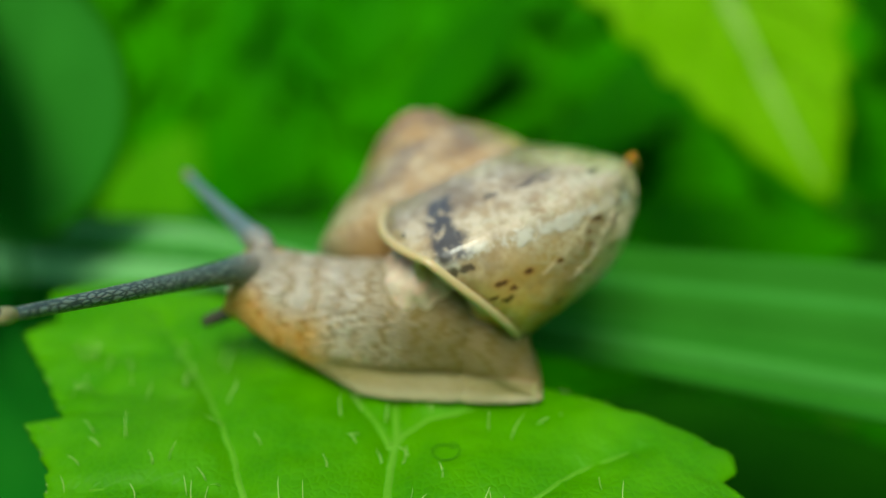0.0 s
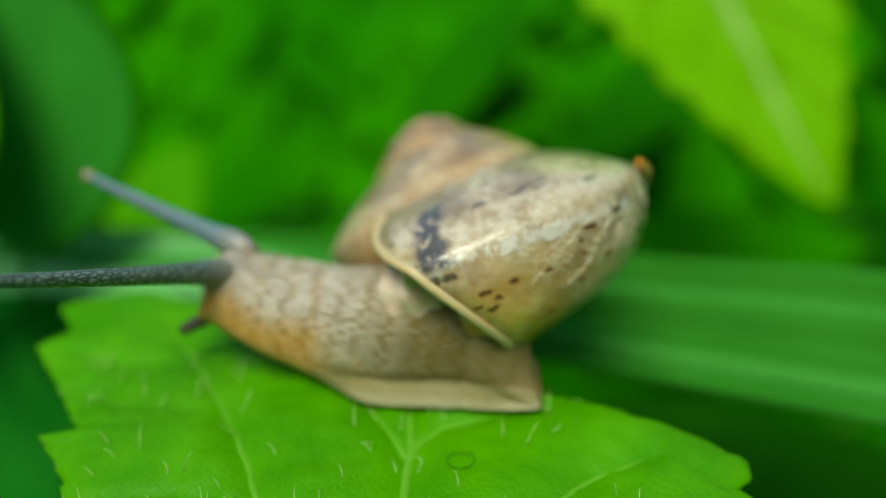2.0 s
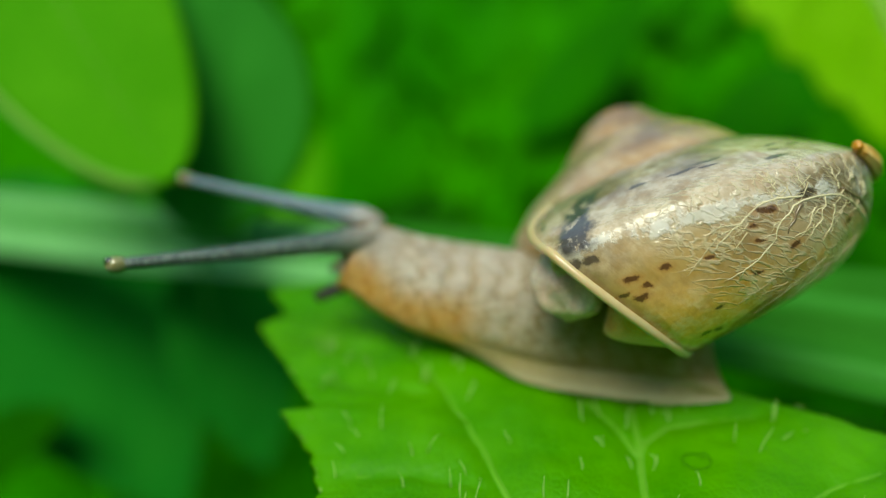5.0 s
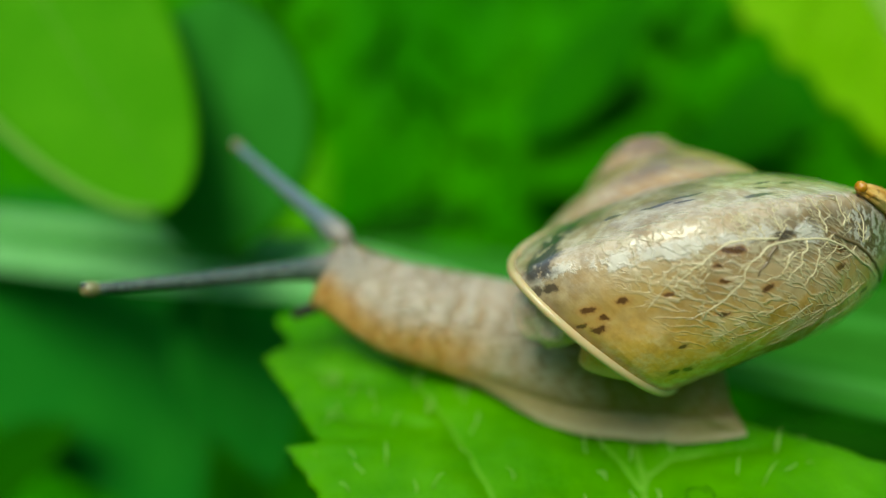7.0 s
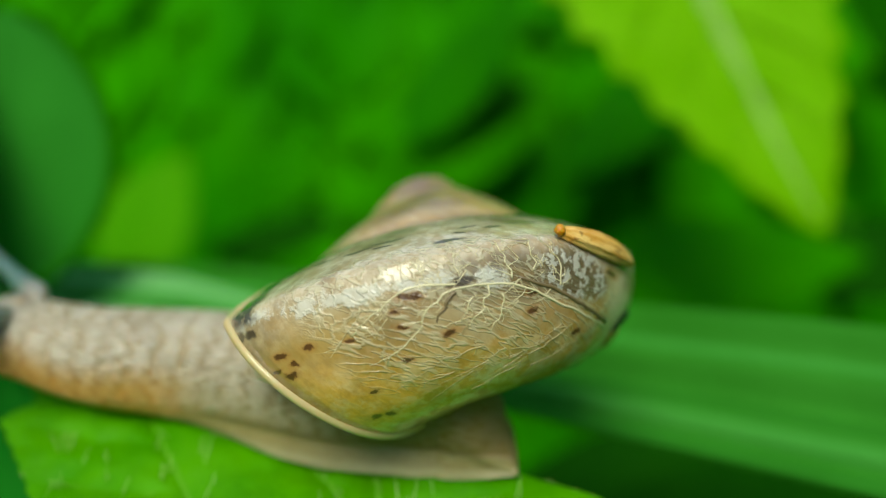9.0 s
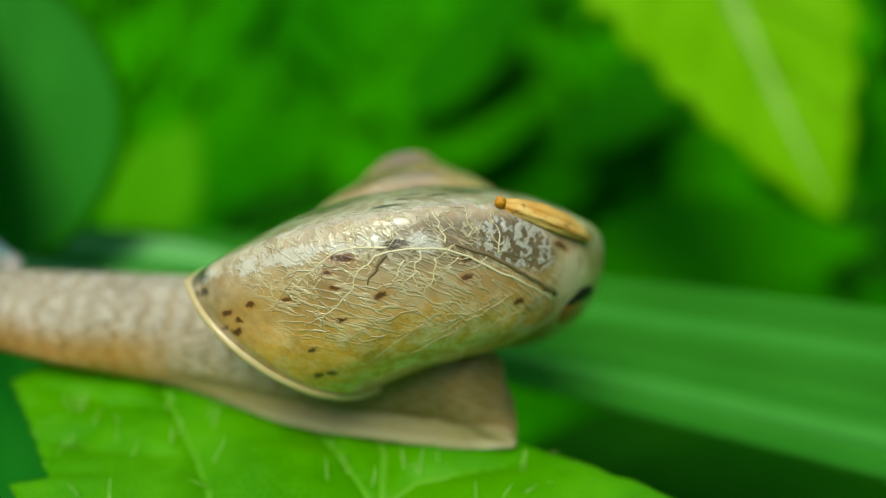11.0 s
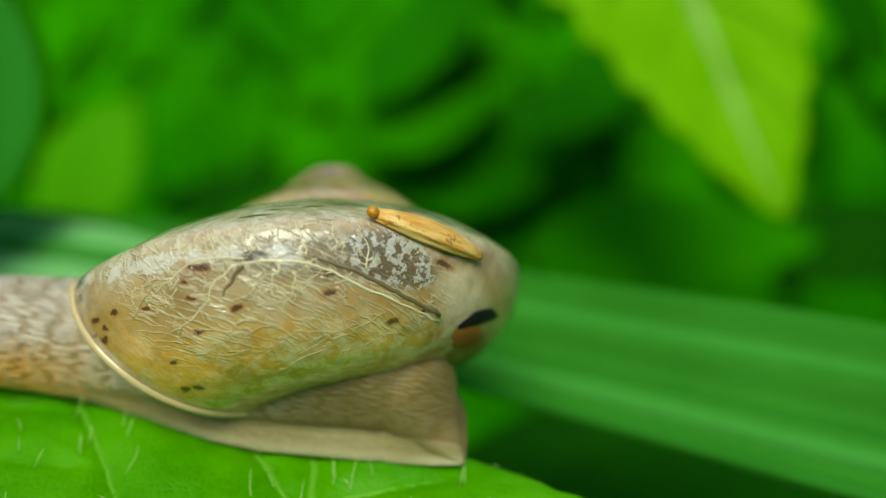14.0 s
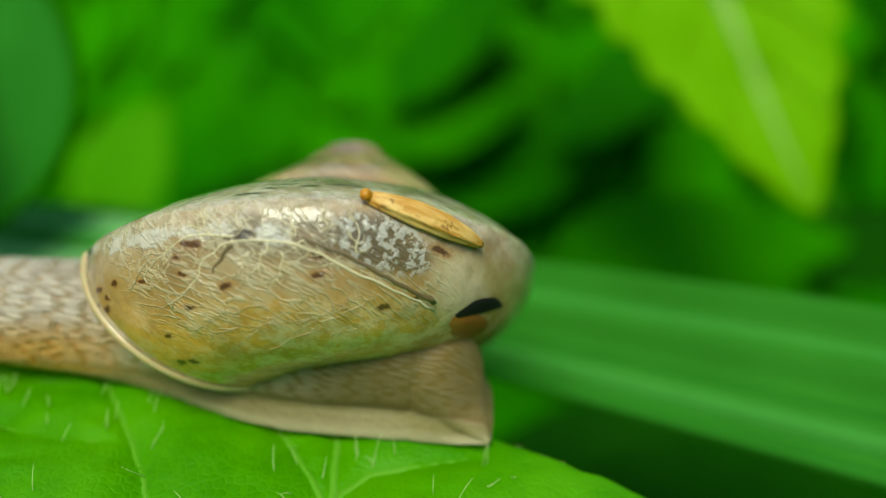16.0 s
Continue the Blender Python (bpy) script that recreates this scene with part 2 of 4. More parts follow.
BROWN = ((0.69, -0.60, 0.03), (1.06, -0.56, 0.035), (1.27, -0.82, 0.03), (0.51, -0.72, 0.022), (0.29, -0.90, 0.022), (0.16, -1.16, 0.03), (0.24, -1.18, 0.035), (0.38, -0.46, 0.02), (0.12, -0.41, 0.03),
         (0.03, -0.49, 0.022), (0.09, -0.56, 0.028), (0.24, -0.42, 0.025), (0.55, -0.47, 0.018), (0.13, -0.50, 0.02), (1.42, -0.70, 0.02), (1.58, -0.30, 0.04), (0.66, -0.27, 0.03), (0.58, -0.36, 0.02), (1.08, -0.42, 0.02))
SHELL = material("shell_skin", (0.45, 0.36, 0.2), 0.4, Specular_IOR_Level=0.25, Coat_Weight=1.0, Coat_IOR=1.52, Coat_Roughness=0.08, Subsurface_Weight=0.08, Subsurface_Scale=0.0004)
SHELL.node_tree.nodes["Principled BSDF"].inputs["Subsurface Radius"].default_value = (1.0, 0.7, 0.35)
n = Net(SHELL)
uvraw = n.coords("UV")
sep = n.node("ShaderNodeSeparateXYZ")
n.link(uvraw, sep.inputs[0])
U, V = sep.outputs[0], sep.outputs[1]
obj = n.coords("Object")
BACK = n.math("MULTIPLY", n.math("SUBTRACT", 4.5, U), 2 * math.pi)
PH = n.math("MULTIPLY", n.math("SUBTRACT", V, 0.5), math.pi)
join = n.node("ShaderNodeCombineXYZ")
n.link(BACK, join.inputs[0])
n.link(PH, join.inputs[1])
at = join.outputs[0]


def ragged(scale, amount):
    nz = n.node("ShaderNodeTexNoise", Scale=scale, Detail=5.0, Roughness=0.65)
    n.link(obj, nz.inputs["Vector"])
    return n.vec("ADD", at, n.vec("MULTIPLY", n.vec("SUBTRACT", nz.outputs["Color"], (0.5, 0.5, 0.5)), (amount, amount, 0.0)))


worn = ragged(1100, 0.16)
streak = n.noise(n.coords("UV", (60, 2.2, 1)), 1.0, 4)
cloud = n.noise(obj, 330, 5)
fine = n.noise(obj, 2600, 5)
c = n.mix(n.ramp(cloud, 0.35, 0.65), (0.35, 0.22, 0.07), (0.48, 0.335, 0.14))
c = n.mix(n.ramp(BACK, 0.2, 1.25, 0.7, 0.0), c, n.mix(n.ramp(cloud, 0.35, 0.65), (0.51, 0.335, 0.10), (0.65, 0.47, 0.20)))
c = n.mix(n.ramp(streak, 0.5, 0.75, 0.0, 0.35), c, (0.50, 0.42, 0.25))
# greyish shoulder, paled further: light and sheen on the top are painted in
c = n.mix(n.ramp(PH, -0.45, 0.0, 0.0, 0.7), c, n.mix(n.ramp(fine, 0.4, 0.6), (0.52, 0.41, 0.29), (0.76, 0.65, 0.51)))
# amber towards the base, deepest near the lip; light shining through is painted in
low = n.ramp(PH, -1.15, -0.35, 1.0, 0.0)
c = n.mix(n.math("MULTIPLY", low, n.ramp(cloud, 0.3, 0.7, 0.7, 0.95)), c, n.mix(n.ramp(fine, 0.42, 0.6), (0.88, 0.46, 0.065), (0.98, 0.68, 0.30)))
c = n.mix(n.math("MULTIPLY", n.ramp(PH, -1.1, -0.3, 1.0, 0.0), n.ramp(BACK, 0.1, 0.75, 0.65, 0.0)), c, (0.86, 0.42, 0.045))
c = n.mix(n.ramp(n.spots(ragged(900, 0.2), ((1.66, -0.62, 0.19, 0.36),)), 0.5, 1.2, 0.85, 0.0), c, (0.78, 0.64, 0.40))
c = n.mix(n.ramp(n.spots(ragged(600, 0.2), ((0.85, -0.45, 0.5, 0.36),)), 0.4, 1.1, 0.45, 0.0), c, (0.42, 0.33, 0.22))
c = n.mix(n.ramp(n.spots(ragged(600, 0.2), ((1.08, -0.26, 0.36, 0.24),)), 0.4, 1.15, 0.85, 0.0), c, (0.15, 0.11, 0.058))
# brown spire with bands
spire = n.ramp(U, 3.30, 3.75, 1.0, 0.0)
c = n.mix(spire, c, n.mix(n.ramp(streak, 0.35, 0.65), (0.46, 0.26, 0.09), (0.62, 0.44, 0.23)))
band = n.ramp(n.noise(n.coords("UV", (0.3, 16, 1)), 1.0, 2), 0.45, 0.62)
c = n.mix(n.math("MULTIPLY", n.math("MULTIPLY", band, spire), 0.6), c, (0.24, 0.13, 0.06))
c = n.mix(n.math("MULTIPLY", n.ramp(PH, 0.15, 0.0, 0.0, 0.6), spire), c, (0.62, 0.30, 0.08))
# brown and olive clouds
c = n.mix(n.math("MULTIPLY", n.ramp(n.noise(obj, 700, 5, 0.62), 0.45, 0.68), n.math("MULTIPLY", n.ramp(PH, -0.7, 0.1, 0.35, 0.5), n.ramp(BACK, 4.6, 5.6, 1.0, 0.5))), c, (0.18, 0.095, 0.022))
c = n.mix(n.math("MULTIPLY", n.ramp(n.noise(obj, 1700, 5, 0.62), 0.46, 0.66), n.ramp(PH, -0.45, -0.75, 0.2, 0.4)), c, (0.50, 0.25, 0.03))
c = n.mix(n.math("MULTIPLY", low, n.ramp(n.noise(obj, 1150, 5, 0.6), 0.50, 0.64, 0.0, 0.55)), c, (0.93, 0.74, 0.44))
# brown line under the suture
c = n.mix(n.math("MULTIPLY", n.ramp(PH, 0.3, 0.7, 0.0, 0.6), n.ramp(n.noise(obj, 600, 5), 0.38, 0.58)), c, (0.16, 0.09, 0.04))
# folds: fine cream ridges that leave the main vein downwards, and cross the shoulder above it
bend = n.node("ShaderNodeVectorRotate")
bend.inputs["Axis"].default_value = (0, 0, 1)
bend.inputs["Angle"].default_value = 0.85
n.link(n.vec("MULTIPLY", ragged(420, 0.10), (7.5, 5.2, 1.0)), bend.inputs[0])
lines = n.noise(n.vec("MULTIPLY", bend.outputs[0], (0.8, 2.6, 1.0)), 1.0, 2, 0.5)
down = n.ramp(n.math("ABSOLUTE", n.math("SUBTRACT", lines, 0.5), 0.0), 0.008, 0.05, 1.0, 0.0)
lines = n.noise(n.vec("MULTIPLY", ragged(600, 0.12), (18.0, 6.5, 1.0)), 1.0, 2, 0.5)
cross = n.ramp(n.math("ABSOLUTE", n.math("SUBTRACT", lines, 0.5), 0.0), 0.008, 0.055, 1.0, 0.0)
zone = n.math("MULTIPLY", n.ramp(BACK, 0.20, 0.40), n.ramp(BACK, 1.45, 1.75, 1.0, 0.0))
down = n.math("MULTIPLY", n.math("MULTIPLY", down, zone), n.math("MULTIPLY", n.ramp(PH, -1.15, -0.75), n.ramp(PH, -0.30, -0.15, 1.0, 0.0)))
cross = n.math("MULTIPLY", n.math("MULTIPLY", cross, zone), n.math("MULTIPLY", n.ramp(PH, -0.45, -0.30), n.ramp(PH, 0.15, 0.35, 1.0, 0.0)))
lace = n.math("MAXIMUM", down, cross)
c = n.mix(n.math("MULTIPLY", lace, 0.48), c, (0.66, 0.58, 0.38))
# worn chalky keel and its painted highlight: broken band from lip to vein bend
off = n.math("ABSOLUTE", n.math("ADD", PH, n.math("ADD", 0.05, n.math("MULTIPLY", BACK, 0.22))), 0.0)
chalk_glint = n.math("MULTIPLY", n.ramp(off, 0.0, 0.20, 1.0, 0.0), n.ramp(BACK, 1.0, 1.25, 1.0, 0.0))
chalk_glint = n.math("MULTIPLY", n.ramp(n.math("ADD", chalk_glint, n.math("MULTIPLY", n.noise(obj, 1300, 5, 0.7), 2.8)), 2.15, 2.5), n.ramp(chalk_glint, 0.0, 0.15))
c = n.mix(n.math("MULTIPLY", chalk_glint, 0.6), c, (0.76, 0.72, 0.62))
# dark ground with pale flakes behind the main vein
fl = n.math("MULTIPLY", n.spots(ragged(700, 0.12), ((1.34, -0.30, 0.20, 0.26),)), 1.0)
c = n.mix(n.ramp(fl, 0.65, 1.1, 0.8, 0.0), c, (0.12, 0.085, 0.045))
flake = n.math("MULTIPLY", n.ramp(fl, 0.8, 1.1, 1.0, 0.0), n.ramp(n.noise(obj, 3600, 4, 0.6), 0.49, 0.54))
c = n.mix(n.math("MULTIPLY", flake, 0.7), c, (0.66, 0.62, 0.52))
# slate stain beside the lip, broken by pale bits
sp2 = n.node("ShaderNodeSeparateXYZ")
n.link(worn, sp2.inputs[0])
trail = n.math("ABSOLUTE", n.math("SUBTRACT", sp2.outputs[0], n.math("ADD", 0.09, n.math("MULTIPLY", sp2.outputs[1], 0.25))), 0.0)
slate = n.math("MULTIPLY", n.ramp(trail, 0.035, 0.085, 1.0, 0.0), n.math("MULTIPLY", n.ramp(sp2.outputs[1], -0.14, -0.05), n.ramp(sp2.outputs[1], 0.95, 1.15, 1.0, 0.0)))
slate = n.math("MULTIPLY", slate, n.ramp(n.noise(obj, 1700, 5, 0.65), 0.36, 0.47))
c = n.mix(n.math("MULTIPLY", slate, 0.92), c, (0.045, 0.04, 0.042))
# single stains and specks
c = n.mix(n.ramp(n.spots(worn, DARK), 0.55, 1.25, 0.85, 0.0), c, (0.045, 0.03, 0.02))
c = n.mix(n.ramp(n.spots(worn, [(b, p, r * 1.7, r * 1.6) for b, p, r in BROWN]), 0.5, 1.3, 0.45, 0.0), c, (0.42, 0.17, 0.03))
c = n.mix(n.ramp(n.spots(worn, [(b, p, r * 1.05, r) for b, p, r in BROWN]), 0.55, 1.2, 0.9, 0.0), c, (0.085, 0.032, 0.010))
n.base(c)
relief = n.math("ADD", n.math("MULTIPLY", streak, 0.6), n.math("MULTIPLY", n.noise(obj, 900, 4, 0.5), 1.1))
relief = n.math("ADD", relief, n.math("ADD", n.math("MULTIPLY", lace, 0.30), n.math("MULTIPLY", n.math("ADD", chalk_glint, flake), 0.25)))
n.bump(relief, 0.7, 0.00012)
GAP = material("shell_gap", (0.006, 0.005, 0.005), 0.6)
VEIN = material("shell_vein", (0.76, 0.66, 0.40), 0.25, Coat_Weight=0.5)
VEIN_FINE = material("shell_vein_fine", (0.66, 0.55, 0.31), 0.3, Coat_Weight=0.4)
VEIN_SOFT = material("shell_vein_soft", (0.56, 0.45, 0.22), 0.3, Coat_Weight=0.4)
VEIN_DARK = material("shell_vein_dark", (0.19, 0.13, 0.06), 0.3, Coat_Weight=0.5)
RUST = material("shell_rust", (0.42, 0.15, 0.03), 0.4, Coat_Weight=0.3)
HUSK = material("husk_skin", (0.62, 0.30, 0.05), 0.5)
n = Net(HUSK)
f = n.noise(n.coords("Object", (1, 0.12, 1)), 4200, 4)
g = n.noise(n.coords("Object"), 2500, 5)
c = n.mix(n.ramp(f, 0.35, 0.65), (0.66, 0.31, 0.04), (0.86, 0.56, 0.17))
n.base(n.mix(n.ramp(g, 0.60, 0.68, 0.0, 0.7), c, (0.22, 0.08, 0.01)))
n.bump(n.math("ADD", f, g), 0.6, 0.00014)
HUSK_TIP = material("husk_knob", (0.55, 0.24, 0.01), 0.35, Subsurface_Weight=0.3, Subsurface_Scale=0.0002)


# ---- mesh helpers ----
def link_mesh(name, verts, faces, mat, smooth=True, uv=None):
    me = bpy.data.meshes.new(name)
    me.from_pydata([tuple(v) for v in verts], [], [tuple(f) for f in faces])
    me.materials.append(mat)
    if smooth:
        me.shade_smooth()
    if uv is not None:
        layer = me.uv_layers.new(name="UVMap")
        idx = np.empty(len(me.loops), dtype=np.int32)
        me.loops.foreach_get("vertex_index", idx)
        layer.data.foreach_set("uv", np.asarray(uv, dtype=np.float32)[idx].ravel())
    return me


def part(name, me, parent, label="", m=None):
    """Links a mesh as one part under a thing or a part."""
    ob = new(name, me)
    ob.parent = parent
    if m is not None:
        ob.matrix_basis = m
    return tagged(ob, label)


def grid_faces(rows, cols, wrap=False):
    out = []
    for i in range(rows - 1):
        for j in range(cols if wrap else cols - 1):
            k = (j + 1) % cols
            out.append((i * cols + j, i * cols + k, (i + 1) * cols + k, (i + 1) * cols + j))
    return out


def tube(points, radii, mat, name, sides=10):
    """A round tapered tube along points (mm in, metres out), closed at both ends."""
    pts = [Vector(p) * MM for p in points]
    verts, faces = [], []
    for i, p in enumerate(pts):
        d = (pts[min(i + 1, len(pts) - 1)] - pts[max(i - 1, 0)]).normalized()
        a = d.cross(Vector((0.31, 0.2, 0.93))).normalized()
        b = d.cross(a)
        for j in range(sides):
            w = 2 * math.pi * j / sides
            verts.append(p + (a * math.cos(w) + b * math.sin(w)) * radii[i] * MM)
    faces = grid_faces(len(pts), sides, True)
    faces.append(tuple(range(sides))[::-1])
    faces.append(tuple(range((len(pts) - 1) * sides, len(pts) * sides)))
    return link_mesh(name, verts, faces, mat)


def blob(name, rx, ry, rz, mat, lump=0.0, seed=0.0, seg=28, ring=18):
    """A lumpy rounded body, half axes in mm."""
    verts, faces = [], []
    for i in range(ring + 1):
        a = math.pi * i / ring
        for j in range(seg):
            b = 2 * math.pi * j / seg
            v = Vector((math.sin(a) * math.cos(b), math.sin(a) * math.sin(b), math.cos(a)))
            k = 1 + lump * noise.noise(v * 1.8 + Vector((seed, seed, 0)))
            verts.append((v.x * rx * k * MM, v.y * ry * k * MM, v.z * rz * k * MM))
    return link_mesh(name, verts, grid_faces(ring + 1, seg, True), mat)


def curve_at(xs, ys, x):
    return float(np.interp(x, xs, ys))


# ---- ground ----
gx = np.linspace(-1, 1, 61)
gx = np.sign(gx) * (np.abs(gx) ** 3) * 60
gv = [(x, y, 0.008 * noise.noise(Vector((x * 9, y * 9, 0))) if abs(x) + abs(y) < 3 else 0.0) for x in gx for y in gx]
tagged(new("ground", link_mesh("ground", gv, grid_faces(61, 61), SOIL)), "dark damp soil under the leaves", "ground", kind="structure")


# ---- leaves ----
def leaf_mesh(name, length, width, mat, teeth=0, depth=0.06, fold=0.15, droop=0.1, shape=0.8, blunt=0.8, thick=0.25, rows=60, cols=15):
    """Blade along +y from its base, in mm, with a toothed margin and a fold along the midrib. Two skins and a rim."""
    top = []
    for i in range(rows + 1):
        u = i / rows
        w = width / 2 * (math.sin(math.pi * u ** shape) ** blunt if 0 < u < 1 else 0.0) + 0.02
        if teeth:
            w *= 1 - depth * (1 - (u * teeth) % 1.0)
        for j in range(cols):
            s = 2 * j / (cols - 1) - 1
            z = fold * abs(s) * w - droop * length * u * u + 0.02 * width * noise.noise(Vector((s * 2, u * 4, length)))
            top.append((s * w, u * length, z))
    nv = len(top)
    verts = [(x * MM, y * MM, z * MM) for x, y, z in top] + [(x * MM, y * MM, (z - thick) * MM) for x, y, z in top]
    f = grid_faces(rows + 1, cols)
    faces = f + [tuple(nv + k for k in q[::-1]) for q in f]
    for i in range(rows):
        a, b = i * cols, (i + 1) * cols
        faces.append((a, b, nv + b, nv + a))
        a, b = a + cols - 1, b + cols - 1
        faces.append((b, a, nv + a, nv + b))
    return link_mesh(name, verts, faces, mat)


def leaf_thing(name, label, m, length, width, mat, vein, group="", teeth=0, fold=0.15, droop=0.1, shape=0.8, depth=0.06, pairs=5, rib=0.012, stalk=0.4, blunt=0.8, rim=None):
    """A leaf with blade, midrib, lateral veins and a stalk."""
    root = tagged(new(name), label, "leaf", group)
    root.matrix_basis = m
    part("blade", leaf_mesh("blade", length, width, mat, teeth, depth, fold, droop, shape, blunt), root)
    def on(s, u):
        w = width / 2 * (math.sin(math.pi * u ** shape) ** blunt if 0 < u < 1 else 0.0)
        return (s * w, u * length, fold * abs(s) * w - droop * length * u * u + 0.02 * width * noise.noise(Vector((s * 2, u * 4, length))))
    r = width * rib
    part("midrib", tube([on(0, u) for u in np.linspace(0.01, 0.97, 14)], [r * (1.1 - u) for u in np.linspace(0, 1, 14)], vein, "midrib", 8), root)
    for i in range(pairs):
        for side in (-1, 1):
            u0 = 0.1 + 0.75 * i / pairs
            pts = [on(side * k * 0.9, min(u0 + 0.17 * k, 0.96)) for k in np.linspace(0, 1, 8)]
            part("lateral_vein", tube(pts, [r * 0.3 * (1 - 0.7 * k) for k in np.linspace(0, 1, 8)], mat, "lateral_vein", 6), root)
    if rim:
        for side in (1,):
            part("rim", tube([on(side, u) for u in np.linspace(0.02, 0.995, 40)], [0.3] * 40, rim, "rim", 6), root, "pale leaf rim")
    if stalk:
        part("stalk", tube([(0, -stalk * length * k, -0.55 * stalk * length * k * k) for k in np.linspace(0, 1, 6)], [r * 1.4] * 6, vein, "stalk", 8), root)
    return root

# the leaf that carries the snail: margins as functions of y, in leaf axes (mm)
YL = [-15.5, -14.0, -11.5, -8.6, -8.2, -6.4, -4.7, -3.0, -2.0, -1.1, -0.75, 0.9, 2.4, 3.9, 4.4, 5.0, 6.0, 6.9, 7.5, 7.8, 8.0]
XL = [-2.2, -6.5, -10.5, -13.2, -11.9, -12.0, -12.1, -12.8, -13.6, -14.4, -13.2, -14.4, -15.5, -16.7, -16.5, -15.8, -16.4, -17.1, -16.9, -15.6, -13.9]
YR = [-15.5, -14.0, -10.5, -6.0, -5.6, -4.2, -3.6, -3.0, -2.2, -1.4, -0.6, 0.2, 0.9, 1.5, 2.2, 3.6, 4.7, 5.6, 6.3, 7.0, 7.6, 8.0]
XR = [-1.0, 4.0, 10.5, 11.6, 10.6, 9.4, 8.8, 9.5, 9.5, 8.7, 7.2, 5.4, 3.8, 2.3, 0.7, -1.2, -3.0, -5.0, -7.4, -9.6, -11.6, -13.5]
MIDRIB = [(-1.6, -15.5), (-1.65, -8.0), (-1.75, -4.0), (-1.6, -1.8), (-1.7, 0.5), (-2.6, 3.5), (-4.2, 6.0)]
LATERALS = [
    [(-1.7, -12.5), (-4.0, -8.6), (-6.17, -4.36), (-6.76, -2.95), (-7.75, -0.84), (-9.3, 1.6), (-10.7, 3.7), (-12.4, 6.1)],
    [(-1.75, -2.2), (-1.95, -1.7), (-2.44, -0.84), (-3.4, 0.65), (-5.6, 2.9), (-9.0, 5.6)],
    [(-1.7, -2.2), (-1.35, -1.5), (-0.47, -0.69), (1.5, -0.3), (3.0, 0.1)],
    [(-1.6, -7.6), (1.4, -5.6), (3.1, -4.25), (4.3, -3.2), (6.6, -2.2)],
    [(-1.65, -13.0), (3.5, -9.8), (9.0, -7.0)],
    [(-1.7, 1.0), (-1.4, 2.2), (-0.6, 3.6)],
    [(-6.17, -4.36), (-9.0, -3.9), (-11.6, -4.0)],
    [(-8.4, 0.2), (-11.0, 0.3), (-13.4, 0.9)],
    [(-9.9, 2.5), (-12.6, 2.9), (-15.0, 3.6)],
]


def near_line(x, y, line):
    best = 99.0
    for (ax, ay), (bx, by) in zip(line, line[1:]):
        dx, dy = bx - ax, by - ay
        s = min(1, max(0, ((x - ax) * dx + (y - ay) * dy) / (dx * dx + dy * dy)))
        best = min(best, math.hypot(x - ax - s * dx, y - ay - s * dy))
    return best


def blade_height(x, y):
    """Quilted blade: furrows along the veins, cushions between them, margins that dip."""
    d = min(near_line(x, y, MIDRIB) * 0.8, min(near_line(x, y, v) for v in LATERALS[:6]), 0.3 + min(near_line(x, y, v) for v in LATERALS[6:]))
    h = 0.42 * (1 - math.exp(-d / 0.8)) - 0.42
    h += 0.22 * noise.noise(Vector((x * 0.35, y * 0.35, 3.0))) + 0.07 * noise.noise(Vector((x * 1.3, y * 1.3, 8.0)))
    return h


